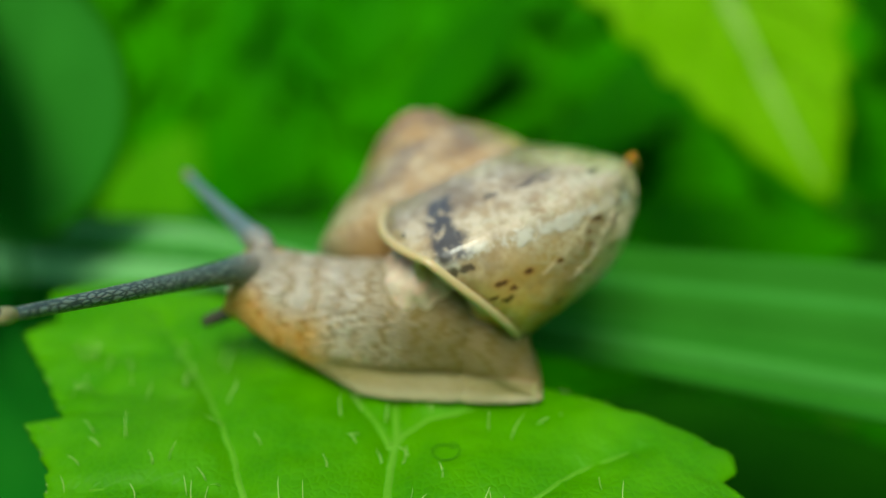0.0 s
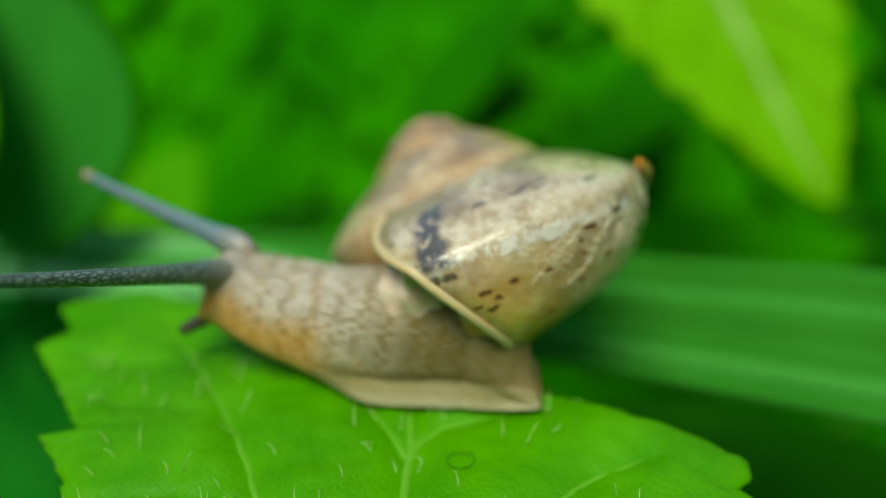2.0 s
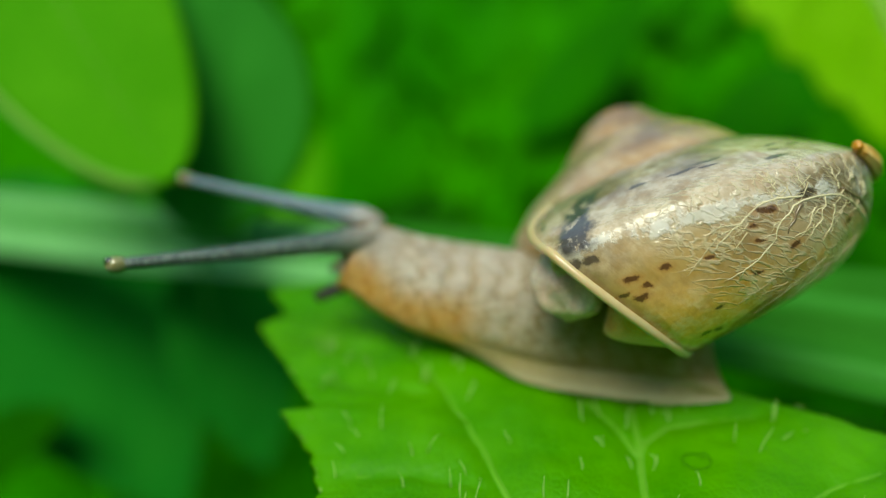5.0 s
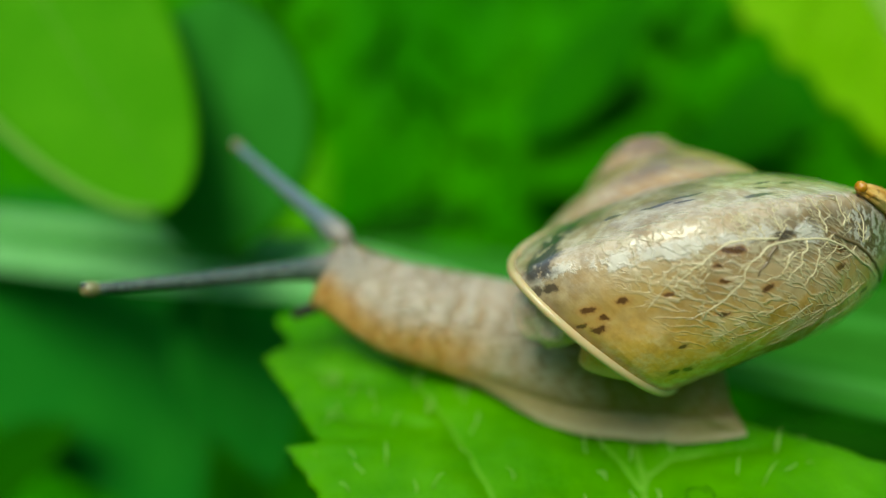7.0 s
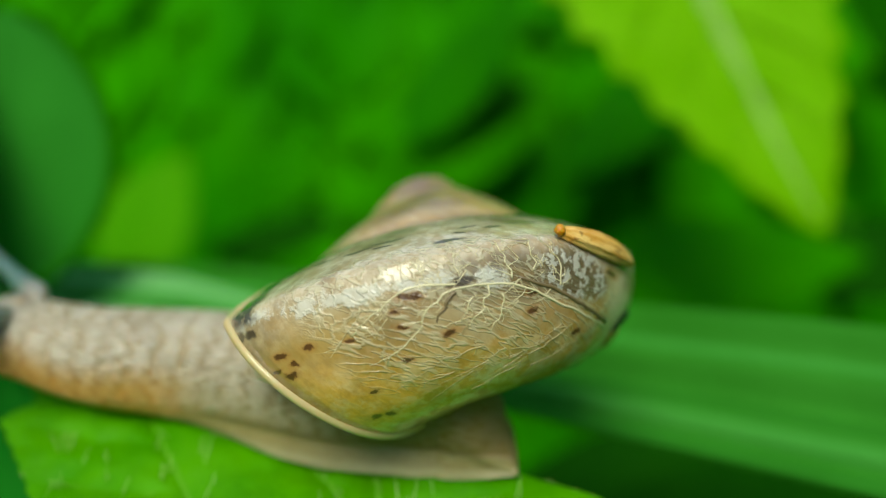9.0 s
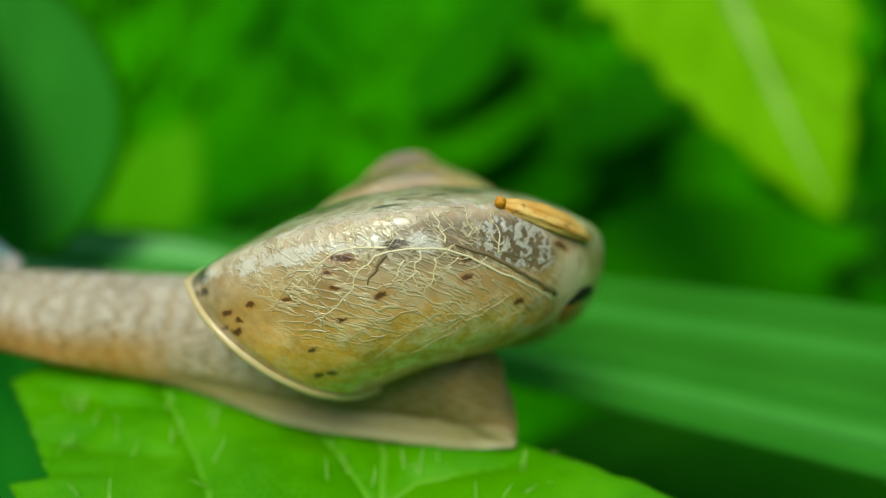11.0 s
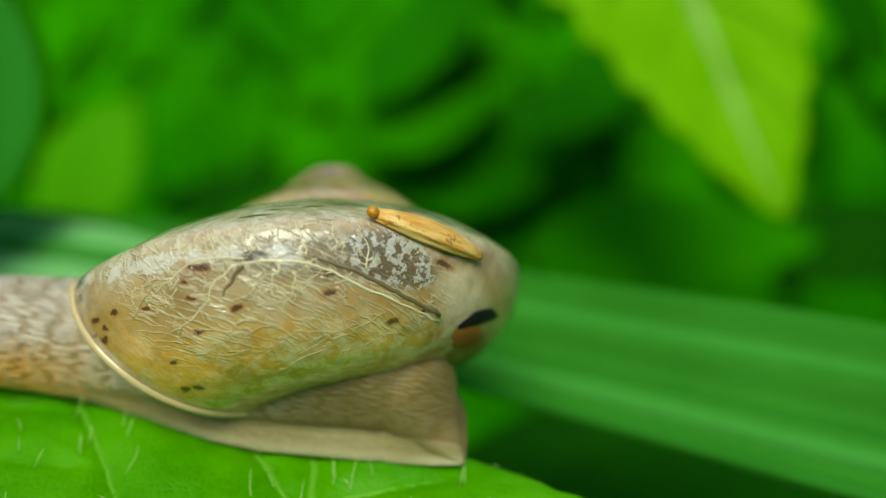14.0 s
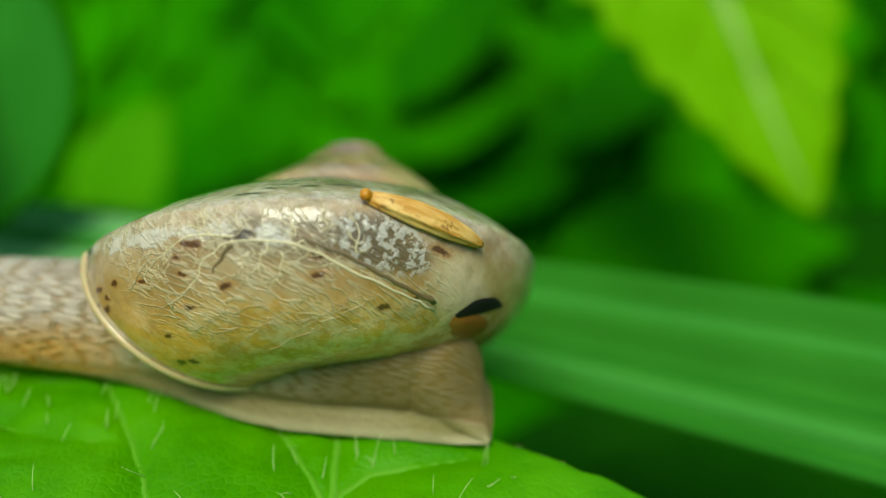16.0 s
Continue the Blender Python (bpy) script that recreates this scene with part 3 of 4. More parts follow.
def main_leaf():
    root = tagged(new("serrated_leaf"), "bright green serrated leaf with pale veins and fine hairs", "leaf")
    root.matrix_basis = LEAF
    rows, cols = 170, 110
    top = []
    for i in range(rows + 1):
        y = -15.5 + 23.5 * i / rows
        a, b = curve_at(YL, XL, y), curve_at(YR, XR, y)
        a -= 0.16 * ((y * 1.25) % 1.0) 
        b += 0.30 * ((y * 0.62 + 0.2) % 1.0) * (1 if y < 0 else 0.3)
        for j in range(cols):
            x = a + (b - a) * j / (cols - 1)
            yy = y + (0.12 * math.sin(x * 5.0) if i == rows else 0)
            edge = min(x - a, b - x)
            top.append((x, yy, blade_height(x, y) - 0.35 * math.exp(-edge / 1.2) - 0.012 * max(0, x - 4) ** 2))
    nv = len(top)
    verts = [(x * MM, y * MM, z * MM) for x, y, z in top] + [(x * MM, y * MM, (z - 0.16) * MM) for x, y, z in top]
    f = grid_faces(rows + 1, cols)
    faces = f + [tuple(nv + k for k in q[::-1]) for q in f]
    for i in range(rows):
        for a, b in ((i * cols, (i + 1) * cols), ((i + 2) * cols - 1, (i + 1) * cols - 1)):
            faces.append((a, b, nv + b, nv + a))
    for j in range(cols - 1):
        k = rows * cols + j
        faces.append((k, k + 1, nv + k + 1, nv + k))
    part("blade", link_mesh("blade", verts, faces, LEAF_MAIN), root)

    def strip(line, r0, r1, name):
        pts = []
        for (ax, ay), (bx, by) in zip(line, line[1:]):
            for k in range(5):
                s = k / 5
                x, y = ax + (bx - ax) * s, ay + (by - ay) * s
                pts.append((x + 0.10 * noise.noise(Vector((x, y, 1))), y, blade_height(x, y) - 0.012 * max(0, x - 4) ** 2 - 0.10))
        m = len(pts)
        part(name, tube(pts, [r0 + (r1 - r0) * k / m for k in range(m)], LEAF_VEIN, name, 8), root)
    strip(MIDRIB, 0.24, 0.16, "midrib")
    for v in LATERALS[:6]:
        strip(v, 0.22, 0.12, "lateral_vein")
    for v in LATERALS[6:]:
        strip(v, 0.12, 0.04, "lateral_vein")
    # stalk, bending down to the ground
    part("stalk", tube([(-1.6, -15.2 + 0.0 * k, 0) if k == 0 else (-1.6 - 2 * k, -15.4 + 3 * k * k * 0.4 + 9 * k, -2 - 24 * k) for k in range(6)],
                       [0.55, 0.6, 0.65, 0.7, 0.8, 0.9], STEM, "stalk", 10), root)
    # bristles
    rng = random.Random(5)
    shapes = []
    for k in range(5):
        ln, bend = 0.4 + 0.14 * k, 0.12 * (k - 2)
        shapes.append(tube([(bend * s * s, 0.1 * s, ln * s) for s in (0, 0.35, 0.7, 1)], [0.015, 0.013, 0.010, 0.004], HAIR, "bristle", 5))
    stub = tube([(0, 0, 0.10 * s) for s in (0, 0.5, 1)], [0.012, 0.009, 0.003], HAIR, "bristle", 5)
    count = 0
    while count < 80:
        y = rng.uniform(-6.0, 3.0)
        x = rng.uniform(curve_at(YL, XL, y) + 0.1, min(6.0, curve_at(YR, XR, y) - 2.6))
        z = blade_height(x, y) - 0.012 * max(0, x - 4) ** 2
        part("bristle", shapes[rng.randrange(5)], root, m=pose(x * MM, y * MM, z * MM, rng.uniform(-40, 0), rng.uniform(-15, 25), rng.uniform(0, 360) if rng.random() < 0.3 else rng.uniform(-30, 30)))
        count += 1
    for i in range(26):
        y = rng.uniform(-7, 3)
        x = curve_at(YR, XR, y) if i % 2 else curve_at(YL, XL, y)
        part("bristle", stub, root, m=pose(x * MM, y * MM, (-0.35 - 0.012 * max(0, x - 4) ** 2) * MM, rng.uniform(-60, 40), rng.uniform(40, 85) * (1 if i % 2 else -1), 0))
    # a loose curl of fibre lies on the blade
    curl = tagged(new("fibre_curl", tube([(0.42 * math.cos(a) + 0.02 * a, 0.42 * math.sin(a) * 0.9, 0.02 * a) for a in np.linspace(0.5, 7.6, 26)], [0.018] * 26, STEM, "fibre_curl", 5)),
                  "thin dark curled fibre lying on the leaf", "fibre")
    curl.matrix_basis = LEAF @ pose(0.0, -2.75 * MM, (blade_height(0, -2.75) + 0.03) * MM)
    return root


main_leaf()

# ---- snail ----
# foot line: time, x and y of six stations from the tail to the head, then the lift of the last three; leaf axes (mm)
STATION = [0.0, 0.2, 0.45, 0.65, 0.85, 1.0]
SPINE = [
    (0, (3.60, -0.35), (1.3, 1.9), (-1.7, 2.5), (-3.8, 2.85), (-5.8, 3.1), (-7.4, 3.4), (0.1, 0.7, 1.5)),
    (2, (3.00, -0.35), (0.9, 2.0), (-2.2, 2.6), (-4.3, 2.95), (-6.9, 3.3), (-8.8, 3.6), (0.1, 0.8, 1.6)),
    (3.5, (2.90, -0.20), (0.0, 2.2), (-3.6, 3.2), (-6.3, 3.7), (-9.0, 3.7), (-11.0, 3.8), (0.25, 1.0, 2.0)),
    (4.5, (2.80, -0.25), (-0.5, 2.3), (-4.3, 3.3), (-7.2, 3.8), (-10.0, 3.8), (-12.0, 3.9), (0.3, 1.1, 2.1)),
    (7, (3.30, -0.45), (-0.2, 1.9), (-3.4, 2.6), (-6.8, 3.7), (-11.0, 4.2), (-13.6, 4.7), (0.25, 1.1, 2.3)),
    (8, (3.00, -0.35), (0.5, 2.1), (-2.6, 3.0), (-6.8, 4.3), (-11.2, 4.4), (-14.0, 4.8), (0.15, 0.9, 2.0)),
    (9, (3.80, 0.10), (1.1, 2.7), (-3.3, 3.7), (-8.3, 5.1), (-12.9, 5.3), (-16.5, 5.7), (0.05, 0.6, 1.5)),
    (10, (3.50, 0.40), (1.0, 2.8), (-3.7, 3.9), (-9.1, 5.3), (-13.9, 5.5), (-17.7, 5.8), (0.0, 0.5, 1.1)),
    (12.5, (2.65, 0.55), (0.9, 2.7), (-3.8, 3.8), (-9.4, 5.0), (-14.2, 5.2), (-18.2, 5.5), (0.0, 0.4, 0.9)),
    (14, (3.13, 0.54), (1.3, 2.7), (-3.3, 3.5), (-9.0, 4.6), (-14.0, 4.7), (-18.2, 5.0), (0.0, 0.4, 0.9)),
    (16, (3.27, 0.50), (1.4, 2.7), (-3.1, 3.4), (-8.8, 4.5), (-13.9, 4.5), (-18.2, 4.8), (0.0, 0.4, 0.9)),
]
WIDTH = ([0, 0.03, 0.06, 0.12, 0.25, 0.45, 0.65, 0.85, 1.0], [0.05, 0.35, 0.7, 1.4, 2.0, 2.2, 2.1, 1.95, 1.5])
HIGH = ([0, 0.03, 0.06, 0.09, 0.12, 0.25, 0.45, 0.65, 0.85, 1.0], [0.12, 0.4, 0.8, 1.9, 3.0, 3.8, 3.9, 3.6, 3.2, 2.75])
FLANGE = ([0, 0.04, 0.1, 0.3, 0.55, 0.75, 1.0], [0.03, 0.34, 0.55, 0.60, 0.5, 0.22, 0.0])
# shell: time, place of the apex (mm), tilt about x and y, turn about its axis
SHELL_PATH = [
    (0, -1.85, 11.24, 7.38, -28.5, -20.9, 262.2),
    (0.5, -1.86, 10.91, 7.46, -28.9, -19.4, 262.2),
    (1, -1.85, 10.84, 7.50, -29.5, -18.9, 261.2),
    (1.5, -1.83, 10.96, 7.49, -30.1, -19.2, 258.8),
    (2, -1.74, 11.35, 7.42, -30.4, -20.4, 255.0),
    (2.5, -2.04, 10.86, 7.76, -32.5, -19.2, 252.9),
    (3, -2.21, 10.54, 8.02, -34.0, -19.2, 250.0),
    (3.5, -2.27, 10.22, 8.22, -35.4, -20.3, 246.9),
    (4, -2.38, 10.14, 8.30, -36.1, -19.8, 244.1),
    (4.5, -2.61, 9.83, 8.41, -38.1, -20.1, 239.9),
    (7, -1.50, 9.25, 8.55, -44.5, -12.2, 226.3),
    (7.5, -0.99, 10.15, 8.05, -45.0, -11.4, 225.4),
    (8, -0.90, 10.65, 7.50, -46.1, -11.1, 225.8),
    (8.5, -0.45, 10.50, 7.97, -46.5, -10.0, 222.2),
    (9, -0.35, 10.76, 7.58, -47.9, -9.3, 219.9),
    (9.5, -0.55, 10.83, 7.33, -48.9, -8.6, 219.7),
    (10, -0.86, 10.92, 7.37, -50.2, -8.7, 217.6),
    (12.5, -1.73, 11.54, 6.79, -50.6, -4.2, 207.6),
    (13, -1.65, 11.28, 6.75, -51.7, -3.1, 207.1),
    (13.5, -1.75, 11.03, 7.19, -50.6, -2.7, 208.0),
    (14, -1.97, 11.89, 5.69, -54.0, -3.3, 205.2),
    (14.5, -1.84, 11.66, 6.02, -53.1, -2.3, 202.8),
    (15, -1.87, 11.70, 6.03, -52.5, -1.4, 203.4),
    (15.5, -2.12, 11.90, 5.54, -53.3, -1.1, 201.8),
    (16, -1.94, 11.50, 6.26, -50.9, 0.3, 202.0),
]
NEAR_TENTACLE = [
    (0, -7.19, 2.40, 3.83, -11.86, -4.02, 6.25), 
    (0.5, -7.56, 2.42, 3.88, -11.99, -4.02, 6.66), 
    (1, -7.93, 2.45, 3.94, -11.87, -4.04, 7.28), 
    (1.5, -8.29, 2.48, 3.99, -12.56, -3.70, 7.53), 
    (2, -8.66, 2.50, 4.04, -12.74, -3.81, 7.56), 
    (2.5, -9.38, 2.63, 4.03, -16.59, -1.23, 5.42),
    (3, -10.10, 2.77, 4.21, -17.45, -0.88, 5.28),
    (3.5, -10.82, 2.90, 4.34, -18.00, -1.10, 5.15),
    (4, -11.32, 2.95, 4.50, -18.33, -1.48, 4.45),
    (4.5, -11.83, 3.00, 4.55, -19.05, -0.91, 5.21),
    (7, -13.82, 3.90, 4.39, -20.83, -0.28, 5.90),
    (7.5, -13.71, 3.90, 4.46, -19.99, -1.49, 5.07),
    (8, -13.60, 3.90, 4.53, -14.57, -3.72, 7.66),
]
FAR_TENTACLE = [
    (0, -7.04, 4.30, 3.92, -11.57, 10.88, 3.57), 
    (0.5, -7.39, 4.33, 3.99, -12.54, 10.43, 4.27), 
    (1, -7.74, 4.35, 4.06, -13.84, 9.51, 4.46), 
    (1.5, -8.09, 4.38, 4.13, -14.78, 8.74, 4.52), 
    (2, -8.44, 4.40, 4.20, -15.26, 8.45, 5.22), 
    (2.5, -9.20, 4.53, 4.31, -16.29, 7.64, 6.35), 
    (3, -9.97, 4.67, 4.11, -17.27, 6.44, 7.17), 
    (3.5, -10.74, 4.80, 4.35, -17.94, 6.13, 7.75), 
    (4, -11.33, 4.85, 4.40, -18.98, 5.77, 6.72), 
    (4.5, -11.92, 4.90, 4.45, -19.77, 6.03, 5.65), 
    (7, -13.64, 5.80, 5.14, -19.30, 11.28, 6.51), 
    (7.5, -13.63, 5.80, 5.01, -18.25, 11.99, 7.10), 
    (8, -13.62, 5.80, 4.89, -18.44, 11.86, 6.89), 
    (8.5, -14.58, 5.96, 4.86, -20.67, 10.82, 6.70), 
    (9, -15.83, 7.10, 3.72, -21.21, 13.03, 2.68),
]
TURNS = 4.5
LAST = 2 * math.pi * TURNS


def shell_point(th, ph, out=0.0):
    """A point of the shell (mm): whorl angle, and angle from the keel (0) up to the suture (pi/2) or down to the base; out lifts it off the surface."""
    wide, deep, grow, sink = 9.08, 11.07, 0.0923, 0.0379
    back = LAST - th
    low = back if back < 9 else 9 + 5 * (1 - math.exp((9 - back) / 5))  # blunt apex
    g, gz, g0 = math.exp(-grow * back), math.exp(-sink * low), math.exp(-sink * 2 * math.pi * 4.2)
    slope = math.hypot(wide, deep)
    if ph > 0:
        u = min(ph / (math.pi / 2), 1.15)
        b = 0.28 * math.sin(math.pi * min(u, 1)) ** 0.8
        r = wide * (1 - (1 - math.exp(-2 * math.pi * grow)) * u) + b * deep / slope
        z = -deep * (gz * (1 - (1 - math.exp(-2 * math.pi * sink)) * u) - g0) + g * b * wide / slope
        e = min(1, ph / 0.3)  # the lift turns smoothly over the keel
        nr, nz = 1 - 0.45 * e, 0.83 * e
    else:
        nr, nz = math.cos(ph), math.sin(ph)
        r, z = 4.50 + (wide - 4.50) * math.cos(ph), -deep * (gz - g0) + g * 4.115 * math.sin(ph)
    r, z = g * r + out * nr, z + out * nz
    az = LAST - th - 0.271 * math.sin(max(-math.pi / 2, min(math.pi / 2, ph)))
    return Vector((r * math.cos(az), r * math.sin(az), z))


def spine_at(t, s):
    times = [k[0] for k in SPINE]
    pts = []
    for i in range(6):
        pts.append((curve_at(times, [k[i + 1][0] for k in SPINE], t), curve_at(times, [k[i + 1][1] for k in SPINE], t),
                    curve_at(times, [k[7][i - 3] for k in SPINE], t) if i > 2 else 0.0))
    # smooth curve through the stations
    i = min(4, max(0, sum(1 for v in STATION if v <= s) - 1))
    u = (s - STATION[i]) / (STATION[i + 1] - STATION[i])
    p = [Vector(pts[max(0, min(5, j))]) for j in (i - 1, i, i + 1, i + 2)]
    a = (p[2] - p[0]) * 0.5 if i > 0 else p[2] - p[1]
    b = (p[3] - p[1]) * 0.5 if i < 4 else p[2] - p[1]
    return p[1] * (2 * u ** 3 - 3 * u ** 2 + 1) + a * (u ** 3 - 2 * u ** 2 + u) + p[2] * (3 * u ** 2 - 2 * u ** 3) + b * (u ** 3 - u ** 2)


PIECES = 36
LENGTH = 20.0  # body length that the pieces are cut for


FIRST = 0.22  # the tail up to here is one piece


def piece_pose(t, i):
    s = FIRST + (1 - FIRST) * i / (PIECES - 1)
    p = spine_at(t, s)
    d = spine_at(t, min(1, s + 0.02)) - spine_at(t, max(0, s - 0.02))
    return pose(p.x * MM, p.y * MM, p.z * MM, 0, math.degrees(math.atan2(d.z, math.hypot(d.x, d.y))), math.degrees(math.atan2(-d.y, -d.x)))


def tail_pose(t):
    """The tail lies straight from its tip to the first piece."""
    p, e = spine_at(t, FIRST), spine_at(t, 0.0)
    return pose(p.x * MM, p.y * MM, p.z * MM, 0, 0, math.degrees(math.atan2(e.y - p.y, e.x - p.x)))


def profile(s):
    """Half outline of a cross section: over the back from one foot edge to the other, then under the sole."""
    w, h, f = curve_at(*WIDTH, s), curve_at(*HIGH, s), curve_at(*FLANGE, s)
    r = min(1.0, h / 2.0)
    pts = [(-(w + f), 0.02), (-(w + f), 0.07 * r), (-(w + f * 0.80), 0.24 * r), (-(w + f * 0.50), 0.42 * r), (-(w + f * 0.16), 0.60 * r), (-(w * 0.98), 0.74 * r)]
    e = min(1.0, max(0.0, (s - 0.5) / 0.4))
    neck = ((0.3, 0.0), (0.62, 0.08), (0.80, 0.2), (0.90, 0.36), (0.96, 0.55), (0.99, 0.68))
    pts = [(x + (-w * a - x) * e, z + (b - z) * e) for (x, z), (a, b) in zip(pts, neck)]
    m = 30
    for k in range(m + 1):
        a = math.pi * k / m
        bulge = 1 + 0.08 * math.sin(a) ** 2 * math.cos(a) ** 2 * 4
        pts.append((-w * math.cos(a) * bulge, 0.80 * r + (h - 0.80 * r) * math.sin(a) ** 0.85))
    pts += [(-x, z) for x, z in pts[5::-1]]
    return pts


def body_piece(i):
    s0 = FIRST + (1 - FIRST) * i / (PIECES - 1)
    half = 1.6 * (1 - FIRST) / (PIECES - 1) * LENGTH
    slices = (-1.0, -0.86, -0.6, -0.2, 0.2, 0.6, 0.86, 1.0)
    return slab("body_piece", s0, half, slices, lambda u: 1 - 0.05 * max(0, (abs(u) - 0.5) / 0.5) ** 2)


def slab(name, s0, half, slices, swell):
    verts, uv, faces = [], [], []
    for u in slices:
        s = min(1, max(0, s0 + u * (half / LENGTH if u > 0 or half < 2 else FIRST)))
        k = swell(u)
        ring = profile(s)
        run = 0.0
        for j, (y, z) in enumerate(ring):
            if j:
                run += math.hypot(y - ring[j - 1][0], z - ring[j - 1][1])
            lump = 0.012 * noise.noise(Vector((s * LENGTH * 0.6, run * 1.1, 2.0))) if z > 0.5 else 0.02 * noise.noise(Vector((s * LENGTH * 1.5, y, 2.0)))
            verts.append((-u * half * MM, y * k * (1 + lump) * MM, (z * k * (1 + lump)) * MM))
            uv.append((s * LENGTH, run))
    cols = len(verts) // len(slices)
    faces = grid_faces(len(slices), cols, True)
    faces.append(tuple(range(cols)))
    faces.append(tuple(range((len(slices) - 1) * cols, len(slices) * cols))[::-1])
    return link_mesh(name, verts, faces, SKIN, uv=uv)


snail = tagged(new("snail"), "small land snail with a tan veined shell crawling over the leaf", "snail")
snail.matrix_basis = LEAF
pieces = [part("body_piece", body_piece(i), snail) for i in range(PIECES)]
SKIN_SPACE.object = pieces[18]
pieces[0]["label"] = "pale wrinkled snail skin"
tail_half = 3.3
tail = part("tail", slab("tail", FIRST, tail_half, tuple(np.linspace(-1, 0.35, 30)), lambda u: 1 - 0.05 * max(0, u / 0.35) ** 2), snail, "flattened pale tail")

# head
hv, huv = [], []
for i in range(15):
    a = math.pi / 2 * i / 14
    for j in range(36):
        b = 2 * math.pi * j / 36
        y, z = 1.3 * math.cos(a) * math.cos(b), 1.45 + 1.35 * math.cos(a) * math.sin(b)
        x = -1.5 * math.sin(a) + 0.25
        k = 1 + 0.06 * noise.noise(Vector((x, y, z)) * 1.4)
        hv.append((x * MM, y * k * MM, z * k * MM))
        huv.append((LENGTH + 1.5 * math.sin(a), 2 * b))
head = part("head", link_mesh("head", hv, grid_faces(15, 36, True), SKIN, uv=huv), snail)
for side in (-1, 1):
    part("lower_tentacle", tube([(-0.15, 0.75 * side, 0.5), (-0.6, 0.95 * side, -0.05), (-0.95, 1.05 * side, -0.5), (-1.15, 1.1 * side, -0.75), (-1.2, 1.1 * side, -0.8)], [0.34, 0.28, 0.24, 0.21, 0.1], LOW_TENTACLE, "lower_tentacle"), head, "dark lower feeler")
part("mouth", blob("mouth", 0.6, 0.75, 0.5, SKIRT, 0.2, 4.0), head, m=pose(-0.45 * MM, 0, 0.5 * MM))


def tentacle(length, r0, r1, skin, up=(0.0, 1.0)):
    n_ring = 22
    zs = np.linspace(-0.14, 1, n_ring)
    ob = part("tentacle", tube([(0.05 * math.sin(3 * z), 0, length * z) for z in zs], [(r0 + (r1 - r0) * (max(z, 0) ** 0.6) + 0.05 * math.exp(-(z / 0.10) ** 2)) * max(0.2, 1 - (min(z, 0) / 0.15) ** 2) ** 0.5 for z in zs], skin, "tentacle", 14), snail, "slate grey eye stalk")
    part("eye_knob", blob("eye_knob", r1 * 1.45, r1 * 1.45, r1 * 2.0, KNOB, 0.12, 2.0), ob, m=pose(0.05 * math.sin(3) * MM, 0, (length - r1 * 0.3) * MM))
    part("eye", blob("eye", r1 * 0.8, r1 * 0.8, r1 * 0.8, EYE), ob, m=pose((0.05 * math.sin(3) + up[0] * r1 * 0.75) * MM, up[1] * r1 * 0.75 * MM, (length + r1 * 0.9) * MM))
    return ob


near_stalk = tentacle(8.3, 0.50, 0.19, TENTACLE)
far_stalk = tentacle(8.0, 0.50, 0.19, TENTACLE_FAR)


# shell
PH_LOW, PH_TOP = -math.pi * 0.8, math.pi * 0.56


def shell_body():
    rows, cols = 300, 56
    verts, uv = [], []
    for i in range(rows + 1):
        th = LAST - (1 - i / rows) ** 1.0 * 2 * math.pi * 4.2
        for j in range(cols):
            ph = PH_LOW + (PH_TOP - PH_LOW) * j / (cols - 1)
            k = 0.05 * noise.noise(Vector((th * 4.0, ph * 0.4, 0))) * math.exp(0.1 * (th - LAST))
            verts.append(shell_point(th, ph, k) * MM)
            uv.append((th / (2 * math.pi), ph / math.pi + 0.5))
    faces = grid_faces(rows + 1, cols)
    # inner face of the aperture
    base = len(verts)
    deep = 46
    for i in range(deep):
        for j in range(cols):
            ph = PH_LOW + (PH_TOP - PH_LOW) * j / (cols - 1)
            verts.append(shell_point(LAST - i * 0.05, ph, -0.14) * MM)
            uv.append(((LAST - i * 0.05) / (2 * math.pi), ph / math.pi + 0.5))
    faces += [tuple(base + k for k in q) for q in grid_faces(deep, cols)]
    for j in range(cols - 1):
        a = rows * cols + j
        faces.append((a, a + 1, base + j + 1, base + j))
    # apex cap
    verts.append(shell_point(LAST - 2 * math.pi * 4.2, math.pi / 2, 0.05) * MM)
    uv.append((0.3, 0.75))
    for j in range(cols - 1):
        faces.append((j + 1, j, len(verts) - 1))
    return link_mesh("shell", verts, faces, SHELL, uv=uv)


shell = part("shell", shell_body(), snail, "tan translucent spiral shell with brown specks and amber base")
part("lip", tube([shell_point(LAST, p, -0.04) for p in np.linspace(-2.2, 1.5, 60)], [0.16] * 60, LIP, "lip", 10), shell, "pale rounded shell lip")


def mantle():
    """The soft roll that fills the aperture, with a longer fold along the lower lip."""
    verts, uv = [], []
    for i in range(72):
        p = 0.50 - 2.45 * i / 71
        amp = (0.06 + 0.06 * math.exp(-((p + 0.42) / 0.4) ** 2) + 0.30 * math.exp(-((p + 1.15) / 0.36) ** 2)) * min(1, i / 6, (71 - i) / 6)
        for k in range(22):
            a = math.pi * k / 21
            wob = 1 + 0.10 * noise.noise(Vector((p * 5, a * 1.5, 1)))
            verts.append(shell_point(LAST - 0.04 + amp * math.sin(a) ** 0.75 * wob, p, -0.12 - 3.0 * k / 21) * MM)
            uv.append((p, k / 21))
    return link_mesh("mantle", verts, grid_faces(72, 22), MANTLE, uv=uv)


